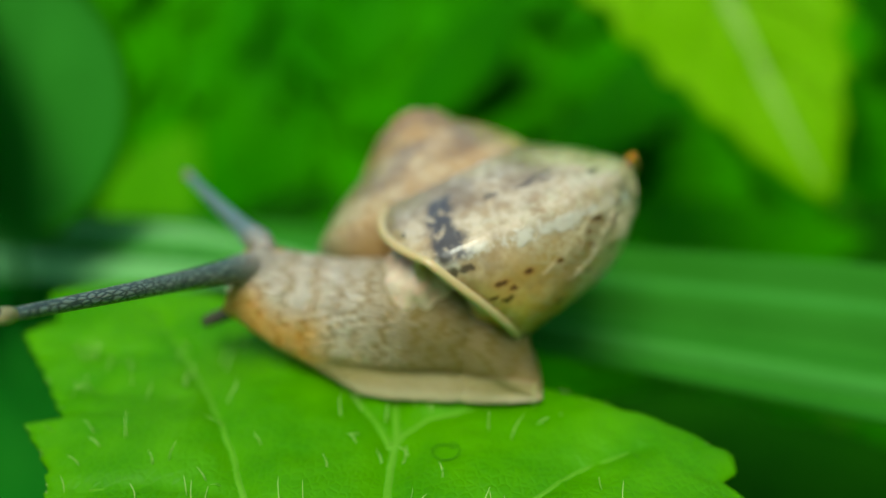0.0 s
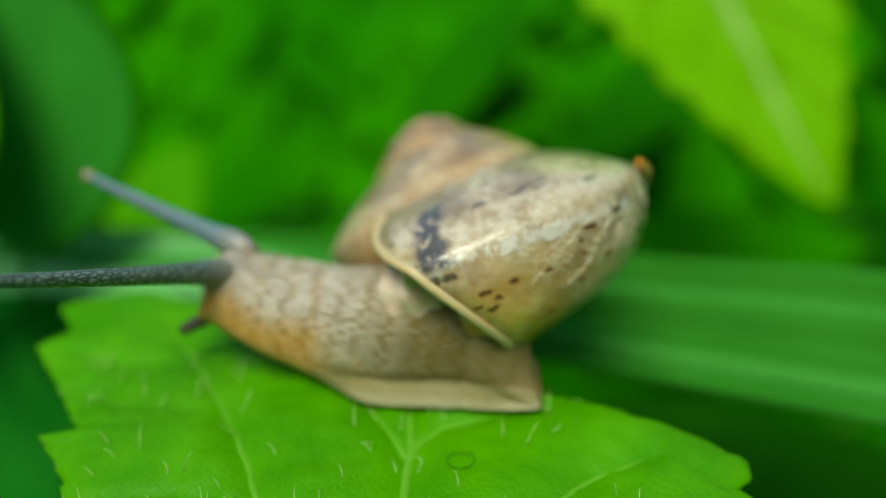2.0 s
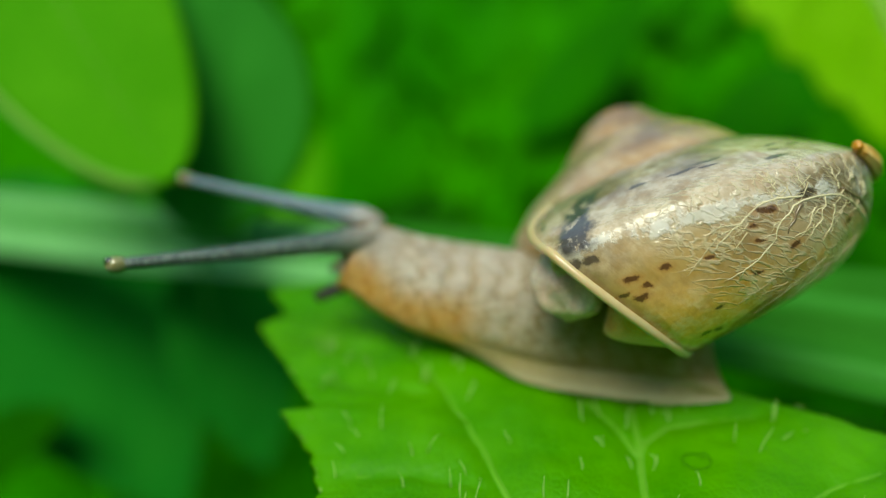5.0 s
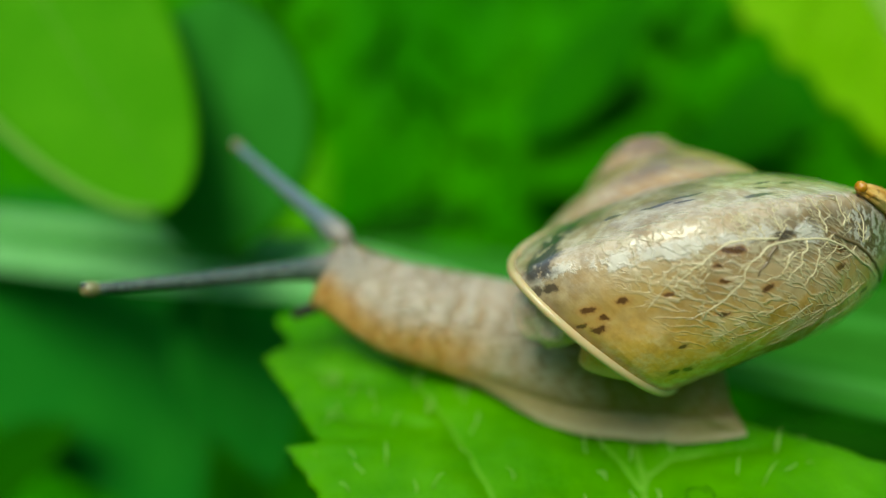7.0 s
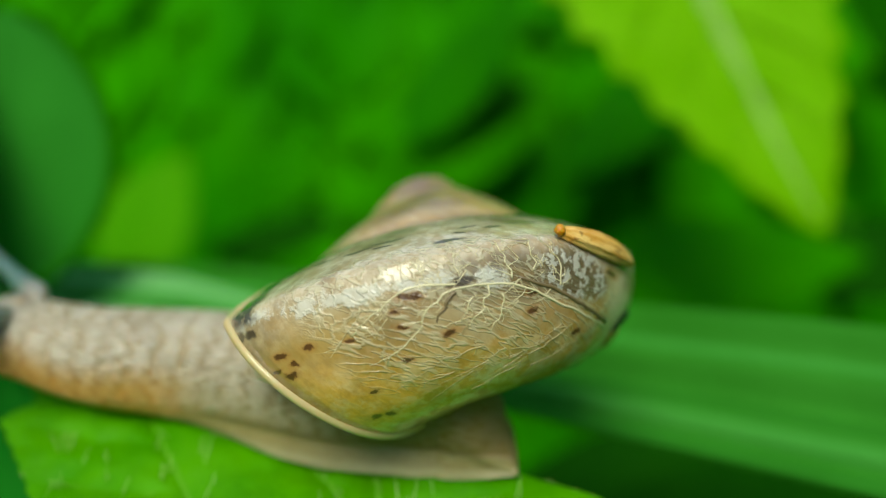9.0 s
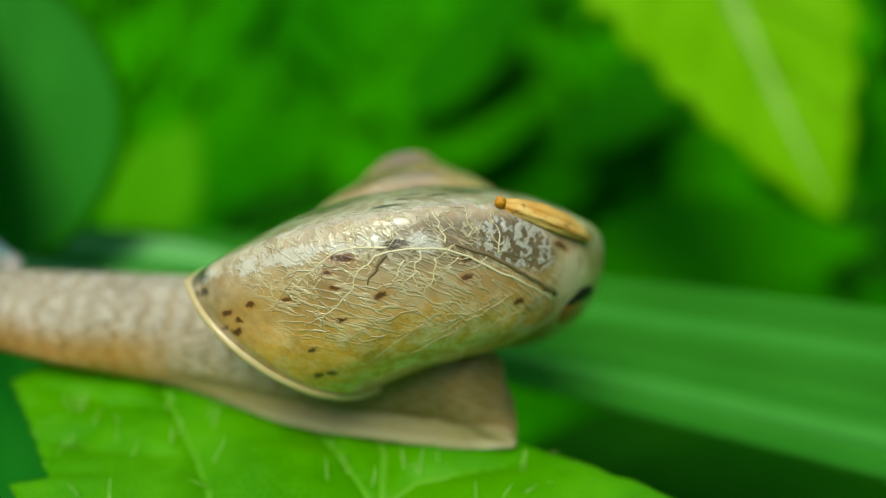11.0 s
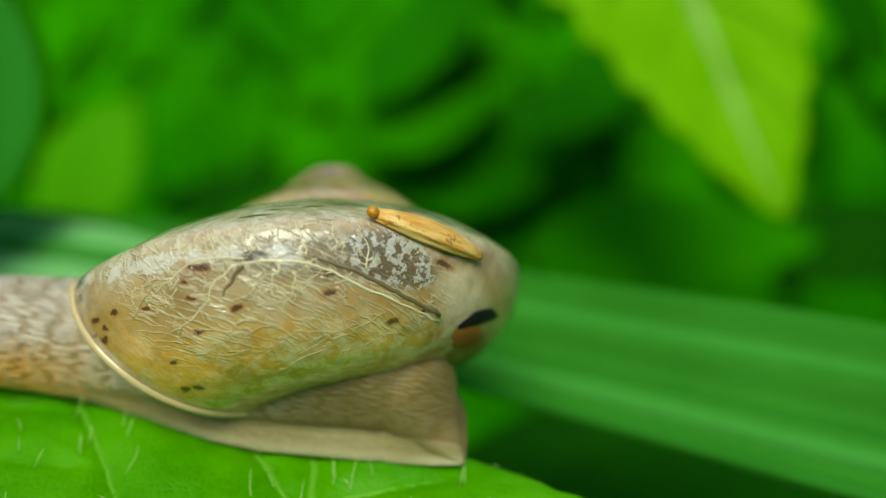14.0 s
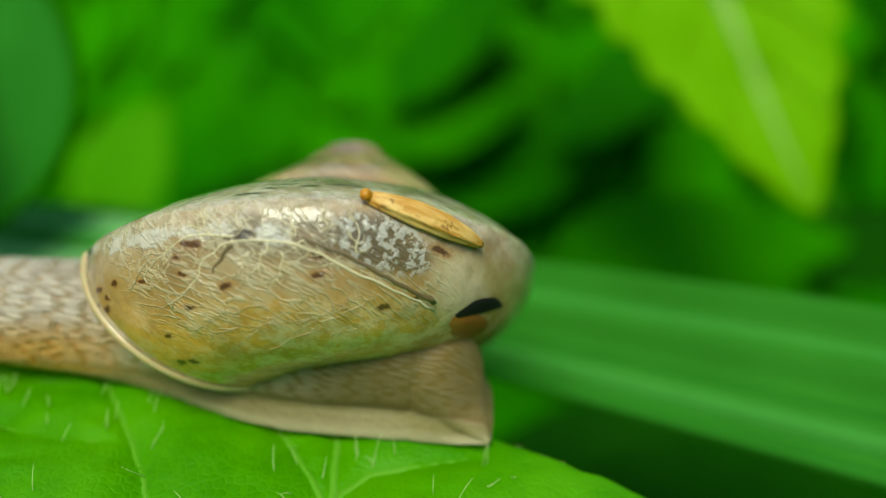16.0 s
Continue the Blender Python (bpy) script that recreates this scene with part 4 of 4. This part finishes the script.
part("mantle", mantle(), shell, "whitish granular mantle with an amber fold")
swelling = blob("mantle_swelling", 1.35, 1.3, 1.35, MANTLE, 0.22, 1.0, 56, 36)
layer = swelling.uv_layers.new(name="UVMap")
layer.data.foreach_set("uv", np.tile((-0.4, 0.5), len(swelling.loops)))
part("mantle_swelling", swelling, shell, "whitish granular swelling of the mantle", pose(*(shell_point(LAST + 0.27, -0.42, -2.75) * MM)))


def on_shell(path, radius, mat, name, taper=0.65, label="", wig=0.02):
    """A thread sunk into the shell along (back, ph) points, back in radians from the lip."""
    pts = []
    for (a, b), (c, d) in zip(path, path[1:]):
        for k in range(5):
            x, y = a + (c - a) * k / 5, b + (d - b) * k / 5
            pts.append(shell_point(LAST - x - wig * noise.noise(Vector((x * 14, y * 14, 0))), y + wig * 1.3 * noise.noise(Vector((x * 14, y * 14, 5))), -0.3 * radius))
    pts.append(shell_point(LAST - path[-1][0], path[-1][1], -0.3 * radius))
    m = len(pts)
    return part(name, tube(pts, [radius * (1 - taper * k / (m - 1)) for k in range(m)], mat, name, 6), shell, label)


def patch(back, ph, rb, rp, mat, name, seed, rough=0.35, label="", turn=0.0, arch=0.0):
    """A stain of uneven outline lying on the shell."""
    verts, faces, seg, rings = [], [], 26, 4
    for r in range(rings + 1):
        for j in range(seg):
            w = 2 * math.pi * j / seg
            k = r / rings * (1 + rough * noise.noise(Vector((math.cos(w) * 1.6, math.sin(w) * 1.6, seed))) + 0.5 * rough * noise.noise(Vector((math.cos(w) * 5, math.sin(w) * 5, seed))))
            x, y = rb * k * math.cos(w), rp * k * math.sin(w)
            x, y = x * math.cos(turn) - y * math.sin(turn), x * math.sin(turn) + y * math.cos(turn)
            y -= arch * x * x
            verts.append(shell_point(LAST - back - x, ph + y, 0.045 if r < rings else 0.0) * MM)
    return part(name, link_mesh(name, verts, grid_faces(rings + 1, seg, True), mat), shell, label)


VEINS = (
    (0.085, [(1.51, -0.80), (1.33, -0.67), (1.19, -0.52), (1.02, -0.33), (0.82, -0.28), (0.71, -0.37), (0.59, -0.53), (0.42, -0.71)]),
    (0.065, [(0.83, -0.25), (0.74, -0.21), (0.62, -0.25), (0.51, -0.32), (0.39, -0.44)]),
    (0.060, [(1.03, -0.28), (1.06, -0.12), (1.06, 0.02)]),
    (0.045, [(1.14, -0.26), (1.19, -0.05), (1.20, 0.06)]),
    (0.050, [(1.22, -0.40), (1.27, -0.19), (1.28, -0.04)]),
    (0.045, [(1.35, -0.62), (1.41, -0.38), (1.42, -0.25)]),
    (0.040, [(0.86, -0.20), (0.89, -0.04)]),
    (0.040, [(0.75, -0.17), (0.76, 0.03)]),
    (0.055, [(0.94, -0.32), (0.86, -0.47), (0.77, -0.59)]),
)
VEINS_LOW = (
    (0.045, [(0.97, -0.39), (0.92, -0.52), (0.84, -0.66)]),
    (0.045, [(0.85, -0.38), (0.76, -0.53)]),
    (0.050, [(1.24, -0.73), (1.07, -0.89), (0.87, -1.01)]),
    (0.040, [(0.98, -0.97), (0.83, -1.10), (0.66, -1.22)]),
    (0.045, [(0.79, -0.77), (0.63, -0.79), (0.36, -0.95)]),
    (0.040, [(0.63, -0.94), (0.47, -0.97)]),
    (0.040, [(1.12, -0.82), (0.96, -0.90), (0.76, -0.95)]),
    (0.035, [(1.36, -0.85), (1.20, -0.98), (1.00, -1.08)]),
)
rng = random.Random(11)
for r, path in VEINS + VEINS_LOW:
    low = path[0][1] < -0.6 and r < 0.07
    mat = VEIN_SOFT if low else VEIN
    on_shell(path, r * (0.3 if low else 0.62), mat, "vein", label="raised cream vein")
    # twigs that leave the vein on both sides
    for (a, b), (c, d) in zip(path, path[1:]):
        ln = math.hypot(c - a, d - b)
        for k in range(max(2, int(ln / (0.10 if low else 0.042)))):
            s = rng.random()
            x, y = a + (c - a) * s, b + (d - b) * s
            side = rng.choice((-1, 1))
            w = math.atan2(d - b, c - a) + side * rng.uniform(0.5, 1.2)
            go = rng.uniform(0.03, 0.11)
            pts = [(x, y)]
            for _ in range(3):
                x, y = x + go / 3 * math.cos(w), y + go / 3 * math.sin(w) * 1.3
                w -= side * rng.uniform(0.0, 0.45)
                pts.append((x, y))
            on_shell(pts, rng.uniform(0.010, 0.022), VEIN_SOFT if rng.random() < 0.5 else mat, "vein", 0.7)
# fine network: short threads that branch off downwards below the keel and upwards over the shoulder
def thread_points(x, y, w, length, curl):
    pts = [(x, y)]
    for _ in range(7):
        x, y = x + length / 7 * math.cos(w), y + length / 7 * math.sin(w)
        w += curl / 7 + rng.uniform(-0.13, 0.13)
        pts.append((x, y))
    return pts, w


def vein_net():
    verts, faces = [], []
    def add(path, r):
        pts = [shell_point(LAST - a, b, -0.25 * r) for a, b in path]
        m = tube(pts, [r * (1 - 0.7 * k / (len(pts) - 1)) for k in range(len(pts))], VEIN, "thread", 5)
        base = len(verts)
        verts.extend(v.co.copy() for v in m.vertices)
        faces.extend(tuple(base + i for i in p.vertices) for p in m.polygons)
        bpy.data.meshes.remove(m)
    for k in range(48):
        if k % 5 == 0:  # long faint threads near the base
            x, y, w, ln, curl = rng.uniform(0.55, 1.45), rng.uniform(-1.0, -0.62), rng.uniform(-2.6, -2.35), rng.uniform(0.20, 0.38), 0.1
        elif k % 5 < 3:  # below the keel, towards the lip
            x, y, w, ln, curl = rng.uniform(0.30, 1.20), rng.uniform(-0.48, -0.12), rng.uniform(-2.5, -1.8), rng.uniform(0.09, 0.20), rng.uniform(-0.5, 0.1)
        else:  # over the shoulder
            x, y, w, ln, curl = rng.uniform(0.60, 1.42), rng.uniform(-0.30, 0.08), rng.uniform(1.3, 2.0), rng.uniform(0.07, 0.20), rng.uniform(-0.4, 0.4)
        path, _ = thread_points(x, y, w, ln, curl)
        r = 0.007 if k % 5 == 0 else rng.uniform(0.010, 0.020)
        add(path, r)
        for _ in range(0 if k % 5 == 0 else rng.randint(1, 3)):
            i = rng.randint(1, 5)
            twig, _ = thread_points(*path[i], w + rng.choice((-1, 1)) * rng.uniform(0.5, 1.0), ln * rng.uniform(0.25, 0.55), 0.0)
            add(twig, r * 0.65)
    return link_mesh("vein_net", verts, faces, VEIN_FINE)


part("vein_net", vein_net(), shell, "fine network of cream veins")
# dark channel below the main vein, and shadowed slit at its bend
on_shell([(1.52, -0.74), (1.34, -0.60), (1.20, -0.44), (1.06, -0.28)], 0.10, VEIN_DARK, "vein", 0.5, "dark channel under the shell")
on_shell([(0.81, -0.31), (0.74, -0.40), (0.68, -0.50)], 0.07, VEIN_DARK, "vein", 0.6)
# black gap over a rust patch at the back of the body whorl
patch(1.80, -0.93, 0.17, 0.15, RUST, "stain", 51.0, 0.25, "rust orange patch")
patch(1.82, -0.70, 0.20, 0.065, GAP, "stain", 52.0, 0.2, "black slit", 0.6, 1.6)
# husk stuck on the shell
husk = tagged(new("seed_husk"), "dry orange seed husk stuck on the snail shell", "husk")
hv = []
for i in range(25):
    u = i / 24
    w = 0.37 * math.sin(math.pi * min(1, 0.08 + 0.9 * u)) ** 0.55
    for j in range(32):
        a = 2 * math.pi * j / 32
        k = 1 + 0.09 * math.cos(7 * a) + 0.06 * noise.noise(Vector((u * 9, a, 2)))
        hv.append((w * math.cos(a) * k * MM, (u - 0.5) * 3.9 * MM, (0.27 * math.sin(a) * k * (w / 0.37) - 0.25 * (2 * u - 1) ** 2) * MM))
part("husk_body", link_mesh("husk_body", hv, grid_faces(25, 32, True) + [tuple(range(32))[::-1], tuple(range(768, 800))], HUSK), husk)
part("knob", blob("knob", 0.19, 0.19, 0.17, HUSK_TIP, 0.15), husk, "amber knob", pose(0, -2.05 * MM, -0.18 * MM))
e0, e1 = shell_point(LAST - 1.37, 0.10), shell_point(LAST - 1.80, -0.21)
top = shell_point(LAST - 1.57, -0.08, 1.0) - shell_point(LAST - 1.57, -0.08)
along = (e1 - e0).normalized()
across = along.cross(top).normalized()
HUSK_SEAT = Matrix.Translation((shell_point(LAST - 1.57, -0.08, 0.15)) * MM) @ Matrix((across, along, across.cross(along))).transposed().to_4x4()


def shell_pose(x, y, z, a, b, c):
    return Matrix.Translation((x * MM, y * MM, z * MM)) @ Matrix.Rotation(radians(a), 4, "X") @ Matrix.Rotation(radians(b), 4, "Y") @ Matrix.Rotation(radians(c), 4, "Z")


def motions():
    walk(shell, [(t, shell_pose(*row)) for t, *row in SHELL_PATH])
    walk(husk, [(t, LEAF @ shell_pose(*row) @ HUSK_SEAT) for t, *row in SHELL_PATH])
    times = [k[0] for k in SPINE]
    for i, ob in enumerate(pieces):
        walk(ob, [(t, piece_pose(t, i)) for t in times])
    walk(tail, [(t, tail_pose(t)) for t in times])
    walk(head, [(t, piece_pose(t, PIECES - 1)) for t in times])
    for ob, rows in ((near_stalk, NEAR_TENTACLE), (far_stalk, FAR_TENTACLE)):
        out = []
        for t, x, y, z, a, b, c in rows:
            d = Vector((a - x, b - y, c - z))
            out.append((t, Matrix.Translation(Vector((x, y, z)) * MM) @ d.to_track_quat("Z", "Y").to_matrix().to_4x4()))
        head_then = spine_at(rows[-1][0], 1)
        last_row = out[-1][1]
        for t in (9, 10, 12.5, 14, 16):
            if t > rows[-1][0]:
                out.append((t, Matrix.Translation((spine_at(t, 1) - head_then) * MM) @ last_row))
        walk(ob, out)


# ---- plants behind (site axes, mm) ----
def aim(base, tip, face=(0, -1, 0.5)):
    """A pose whose +y runs from base to tip and whose blade looks along face."""
    d = (Vector(tip) - Vector(base)).normalized()
    side = d.cross(Vector(face)).normalized()
    up = side.cross(d)
    return SITE @ Matrix.Translation(Vector(base) * MM) @ Matrix((side, d, up)).transposed().to_4x4()


def spans(base, tip):
    return (Vector(tip) - Vector(base)).length


def placed(name, label, base, tip, width, mat, vein, face=(0, -1, 0.5), **more):
    return leaf_thing(name, label, aim(base, tip, face), spans(base, tip), width, mat, vein, **more)


placed("serrated_leaf", "lime green serrated leaf hanging point down", (12, 68, 48), (29.2, 58, 3.6), 28, LEAF_LIME, LEAF_LIME_PALE, (-0.05, -1, 0.35), teeth=12, fold=0.12, droop=0.0, shape=0.62, depth=0.17, rib=0.05, pairs=6)
placed("oval_leaf", "smooth oval bright green leaf with a pale rim", (-44, 43, 29), (-25.4, 40, 3.4), 12.5, LEAF_OVAL, LEAF_RIM, (0.1, -1, 0.4), fold=0.05, droop=0.0, shape=1.0, pairs=0, rib=0.006, blunt=0.5, rim=LEAF_RIM)
placed("oval_leaf", "dim bluish green oval leaf, its shade put into the colour", (-26.2, 47.6, 0.6), (-24.6, 46, 17.5), 12.4, LEAF_DIM, LEAF_DIM, (0.1, -1, 0.2), fold=0.05, droop=0.0, shape=1.0, pairs=0, rib=0.01, blunt=0.55, rim=LEAF_MID)

# the darkest leaves stand in for shaded gaps, by colour alone
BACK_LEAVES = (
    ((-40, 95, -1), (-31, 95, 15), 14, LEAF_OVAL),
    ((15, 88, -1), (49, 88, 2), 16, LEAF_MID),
    ((4, 113, 20), (10, 113, 33), 7, LEAF_GAP_SHADE),
    ((1, 114, 22), (15, 114, 27), 7, LEAF_GAP_SHADE),
    ((0, 119, 4), (36, 119, 24), 22, LEAF_INNER_SHADE),
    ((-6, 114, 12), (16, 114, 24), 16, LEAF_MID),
    ((17, 110, 19), (36, 110, 18), 9, LEAF_GAP_SHADE),
    ((-5, 112, 18), (13, 112, 40), 12, LEAF_INNER_SHADE),
    ((18, 106, 13), (41, 106, 34), 13, LEAF_INNER_SHADE),
    ((66, 104, 24), (52, 104, 44), 16, LEAF_DEEP_SHADE),
    ((-31, 104, 2), (-12, 104, 7), 8, LEAF_GAP_SHADE),
    ((44, 95, -2), (72, 95, 5), 13, LEAF_GAP_SHADE),
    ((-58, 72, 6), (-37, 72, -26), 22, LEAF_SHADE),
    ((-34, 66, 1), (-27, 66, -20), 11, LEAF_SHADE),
    ((-57, 64, -22), (-45, 64, -15), 8, LEAF_DEEP_SHADE),
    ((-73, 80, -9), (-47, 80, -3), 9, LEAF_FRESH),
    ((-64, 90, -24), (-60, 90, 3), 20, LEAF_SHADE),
    ((41, 56, -21), (11, 56, -16), 14, LEAF_GAP_SHADE),
    ((30, 64, -16), (4, 64, -18), 12, LEAF_GAP_SHADE),
    ((45, 70, -21), (10, 70, -18), 11, LEAF_DEEP_SHADE),
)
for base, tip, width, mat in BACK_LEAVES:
    placed("broad_leaf", "green broad leaf of the undergrowth behind the snail, darkest ones standing in for shade", base, tip, width, mat, mat, (0.1, -0.8, 0.8), group="undergrowth leaves", fold=0.08, droop=0.02, shape=0.8, pairs=0, rib=0.01)


def grass_blade(label, line, mat, ribs):
    """A long blade that crosses behind the snail."""
    root = tagged(new("grass_blade"), label, "grass")
    root.matrix_basis = SITE
    ks = np.linspace(0, len(line) - 1, 60)
    cols = 41
    verts = []
    def across(k, s):
        x, y, z, w = (curve_at(range(len(line)), [q[i] for q in line], k) for i in range(4))
        sag = 0.10 * w * abs(s) - 0.05 * w * math.cos(s * 9.4)
        return Vector((x, y - 0.45 * s * w * -1, z + s * w * 0.5)) + Vector((0, -0.7, 0.7)) * sag
    for k in ks:
        for j in range(cols):
            verts.append(across(k, 2 * j / (cols - 1) - 1) * MM)
    nv = len(verts)
    verts += [v + Vector((0, 0.0002, -0.0002)) for v in verts]
    f = grid_faces(len(ks), cols)
    faces = f + [tuple(nv + i for i in q[::-1]) for q in f]
    part("blade", link_mesh("blade", verts, faces, mat), root)
    for s in ribs:
        part("rib", tube([across(k, s) + Vector((0, 0.42, -0.42)) for k in ks], [0.75] * len(ks), BLADE_RIB, "rib", 6), root)
    return root


grass_blade("long ribbed grass blade crossing behind the snail", [(-90, 84, 4.0, 4.4), (-60, 71, 1.8, 4.4), (-34.6, 60, 0.2, 4.3), (-14, 50, -0.8, 4.6), (6, 41, -3.0, 5.6), (19, 35, -4.6, 6.6), (34, 29, -6.6, 7.0), (60, 20, -10.0, 7.2)], BLADE, (-0.45, 0.5))
# made-up paler strip that brightens the left part of the same blade
grass_blade("pale strip added over the left part of the grass blade to brighten it", [(-90, 80.5, 3.8, 5.4), (-60, 67.5, 1.6, 5.2), (-34.6, 57, 0.1, 4.8), (-16, 48.5, -0.7, 3.6), (-4, 43, -1.6, 0.5)], BLADE_PALE, (0.35,))


# far undergrowth: a bank of small leaves rising from the ground
def bank(label, count, seed, wide, near, far, low, high, size, mat, holes=(), tilt=(0.2, 1.3), turn=1.5):
    rng = random.Random(seed)
    verts, faces = [], []
    for k in range(count):
        x, y = rng.uniform(-wide, wide), rng.uniform(near, far)
        z = rng.uniform(low, high + 0.5 * (y - near))
        ln, wd = rng.uniform(0.45, 1.0) * size, rng.uniform(0.3, 0.5) * size
        if any(math.hypot(x * 125 / y - a, z * 125 / y - b) < r * rng.uniform(0.3, 1.5) for a, b, r in holes):
            continue
        q = Euler((rng.uniform(*tilt), rng.uniform(-0.4, 0.4) * turn, rng.uniform(-turn, turn))).to_matrix()
        base = len(verts)
        for px, py, pz in ((0, 0, 0), (-0.5, 0.35, 0.12), (0, 0.4, 0), (0.5, 0.35, 0.12), (-0.35, 0.7, 0.1), (0, 0.75, 0), (0.35, 0.7, 0.1), (0, 1, -0.05)):
            verts.append((SITE @ ((Vector((x, y, z)) + q @ Vector((px * wd, py * ln, pz * wd))) * MM)))
        faces += [tuple(base + i for i in f) for f in ((0, 2, 1), (0, 3, 2), (1, 2, 5, 4), (2, 3, 6, 5), (4, 5, 7), (5, 6, 7))]
    tagged(new("undergrowth", link_mesh("undergrowth", verts, faces, mat)), label, "foliage", kind="stuff")


bank("bank of dark green leaves far behind", 4200, 3, 230, 140, 300, -150, 10, 36, LEAF_MID)
# inner leaves coloured darker, as the shade between the front ones
bank("dark green leaves inside the undergrowth, shade put into their colour", 700, 21, 160, 142, 156, -60, 75, 44, LEAF_INNER_SHADE, (), (1.0, 1.2), 0.3)
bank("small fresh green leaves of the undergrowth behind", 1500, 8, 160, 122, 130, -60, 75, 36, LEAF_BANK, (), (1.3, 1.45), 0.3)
# unseen undergrowth added round the sides and behind, to cut the low sky
def unseen_hedge(label, count, seed, inner, outer, low, high, size, mat):
    rng = random.Random(seed)
    verts, faces = [], []
    for k in range(count):
        a, d, z = rng.uniform(-3.9, 0.75), rng.uniform(inner, outer), rng.uniform(low, high)
        ln, wd = rng.uniform(0.6, 1.0) * size, rng.uniform(0.35, 0.55) * size
        q = Euler((rng.uniform(0.9, 1.5), rng.uniform(-0.4, 0.4), a - math.pi / 2 + rng.uniform(-0.6, 0.6))).to_matrix()
        base = len(verts)
        for px, py, pz in ((0, 0, 0), (-0.5, 0.35, 0.12), (0, 0.4, 0), (0.5, 0.35, 0.12), (-0.35, 0.7, 0.1), (0, 0.75, 0), (0.35, 0.7, 0.1), (0, 1, -0.05)):
            verts.append(SITE.translation + (Vector((d * math.cos(a), d * math.sin(a), z)) + q @ Vector((px * wd, py * ln, pz * wd))) * MM)
        faces += [tuple(base + i for i in f) for f in ((0, 2, 1), (0, 3, 2), (1, 2, 5, 4), (2, 3, 6, 5), (4, 5, 7), (5, 6, 7))]
    tagged(new("undergrowth", link_mesh("undergrowth", verts, faces, mat)), label, "foliage", kind="stuff")


unseen_hedge("unseen green undergrowth added round the camera against low sky light", 1500, 31, 280, 360, -160, 170, 75, LEAF_MID)
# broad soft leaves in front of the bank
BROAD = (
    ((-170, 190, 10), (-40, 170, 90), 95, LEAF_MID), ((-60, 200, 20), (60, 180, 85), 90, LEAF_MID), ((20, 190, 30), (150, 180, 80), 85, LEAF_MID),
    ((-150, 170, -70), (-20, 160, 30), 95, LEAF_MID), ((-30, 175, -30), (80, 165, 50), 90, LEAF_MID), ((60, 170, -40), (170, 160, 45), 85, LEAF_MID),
    ((-20, 165, -90), (110, 150, -10), 85, LEAF_DEEP_SHADE), ((-190, 165, -110), (-60, 150, -30), 90, LEAF_DIM),
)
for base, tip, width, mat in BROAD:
    placed("broad_leaf", "green broad leaf of the undergrowth behind the snail, darkest ones standing in for shade", base, tip, width, mat, mat, (0.05, -0.85, 0.7), group="undergrowth leaves", fold=0.05, droop=0.0, shape=0.9, pairs=0, rib=0.006, blunt=0.6)
# leaning stems below the leaf
for k, (x, y, top, lean) in enumerate(((-14, 66, -9, 9), (52, 100, 6, 8))):
    st = tagged(new("stem"), "thin green plant stem in the undergrowth", "stem", "undergrowth stems")
    st.matrix_basis = SITE
    part("stalk", tube([(x + lean * s, y + 20 * s, top - 190 * s) for s in np.linspace(0, 1, 9)], [0.7 + 0.6 * s for s in np.linspace(0, 1, 9)], STEM, "stalk", 10), st)
    for i in range(3):
        part("node", blob("node", 1.2, 1.2, 0.9, STEM, 0.2, k + i), st, m=pose((x + lean * i * 0.15) * MM, (y + 3 * i) * MM, (top - 28.5 * i) * MM))

motions()
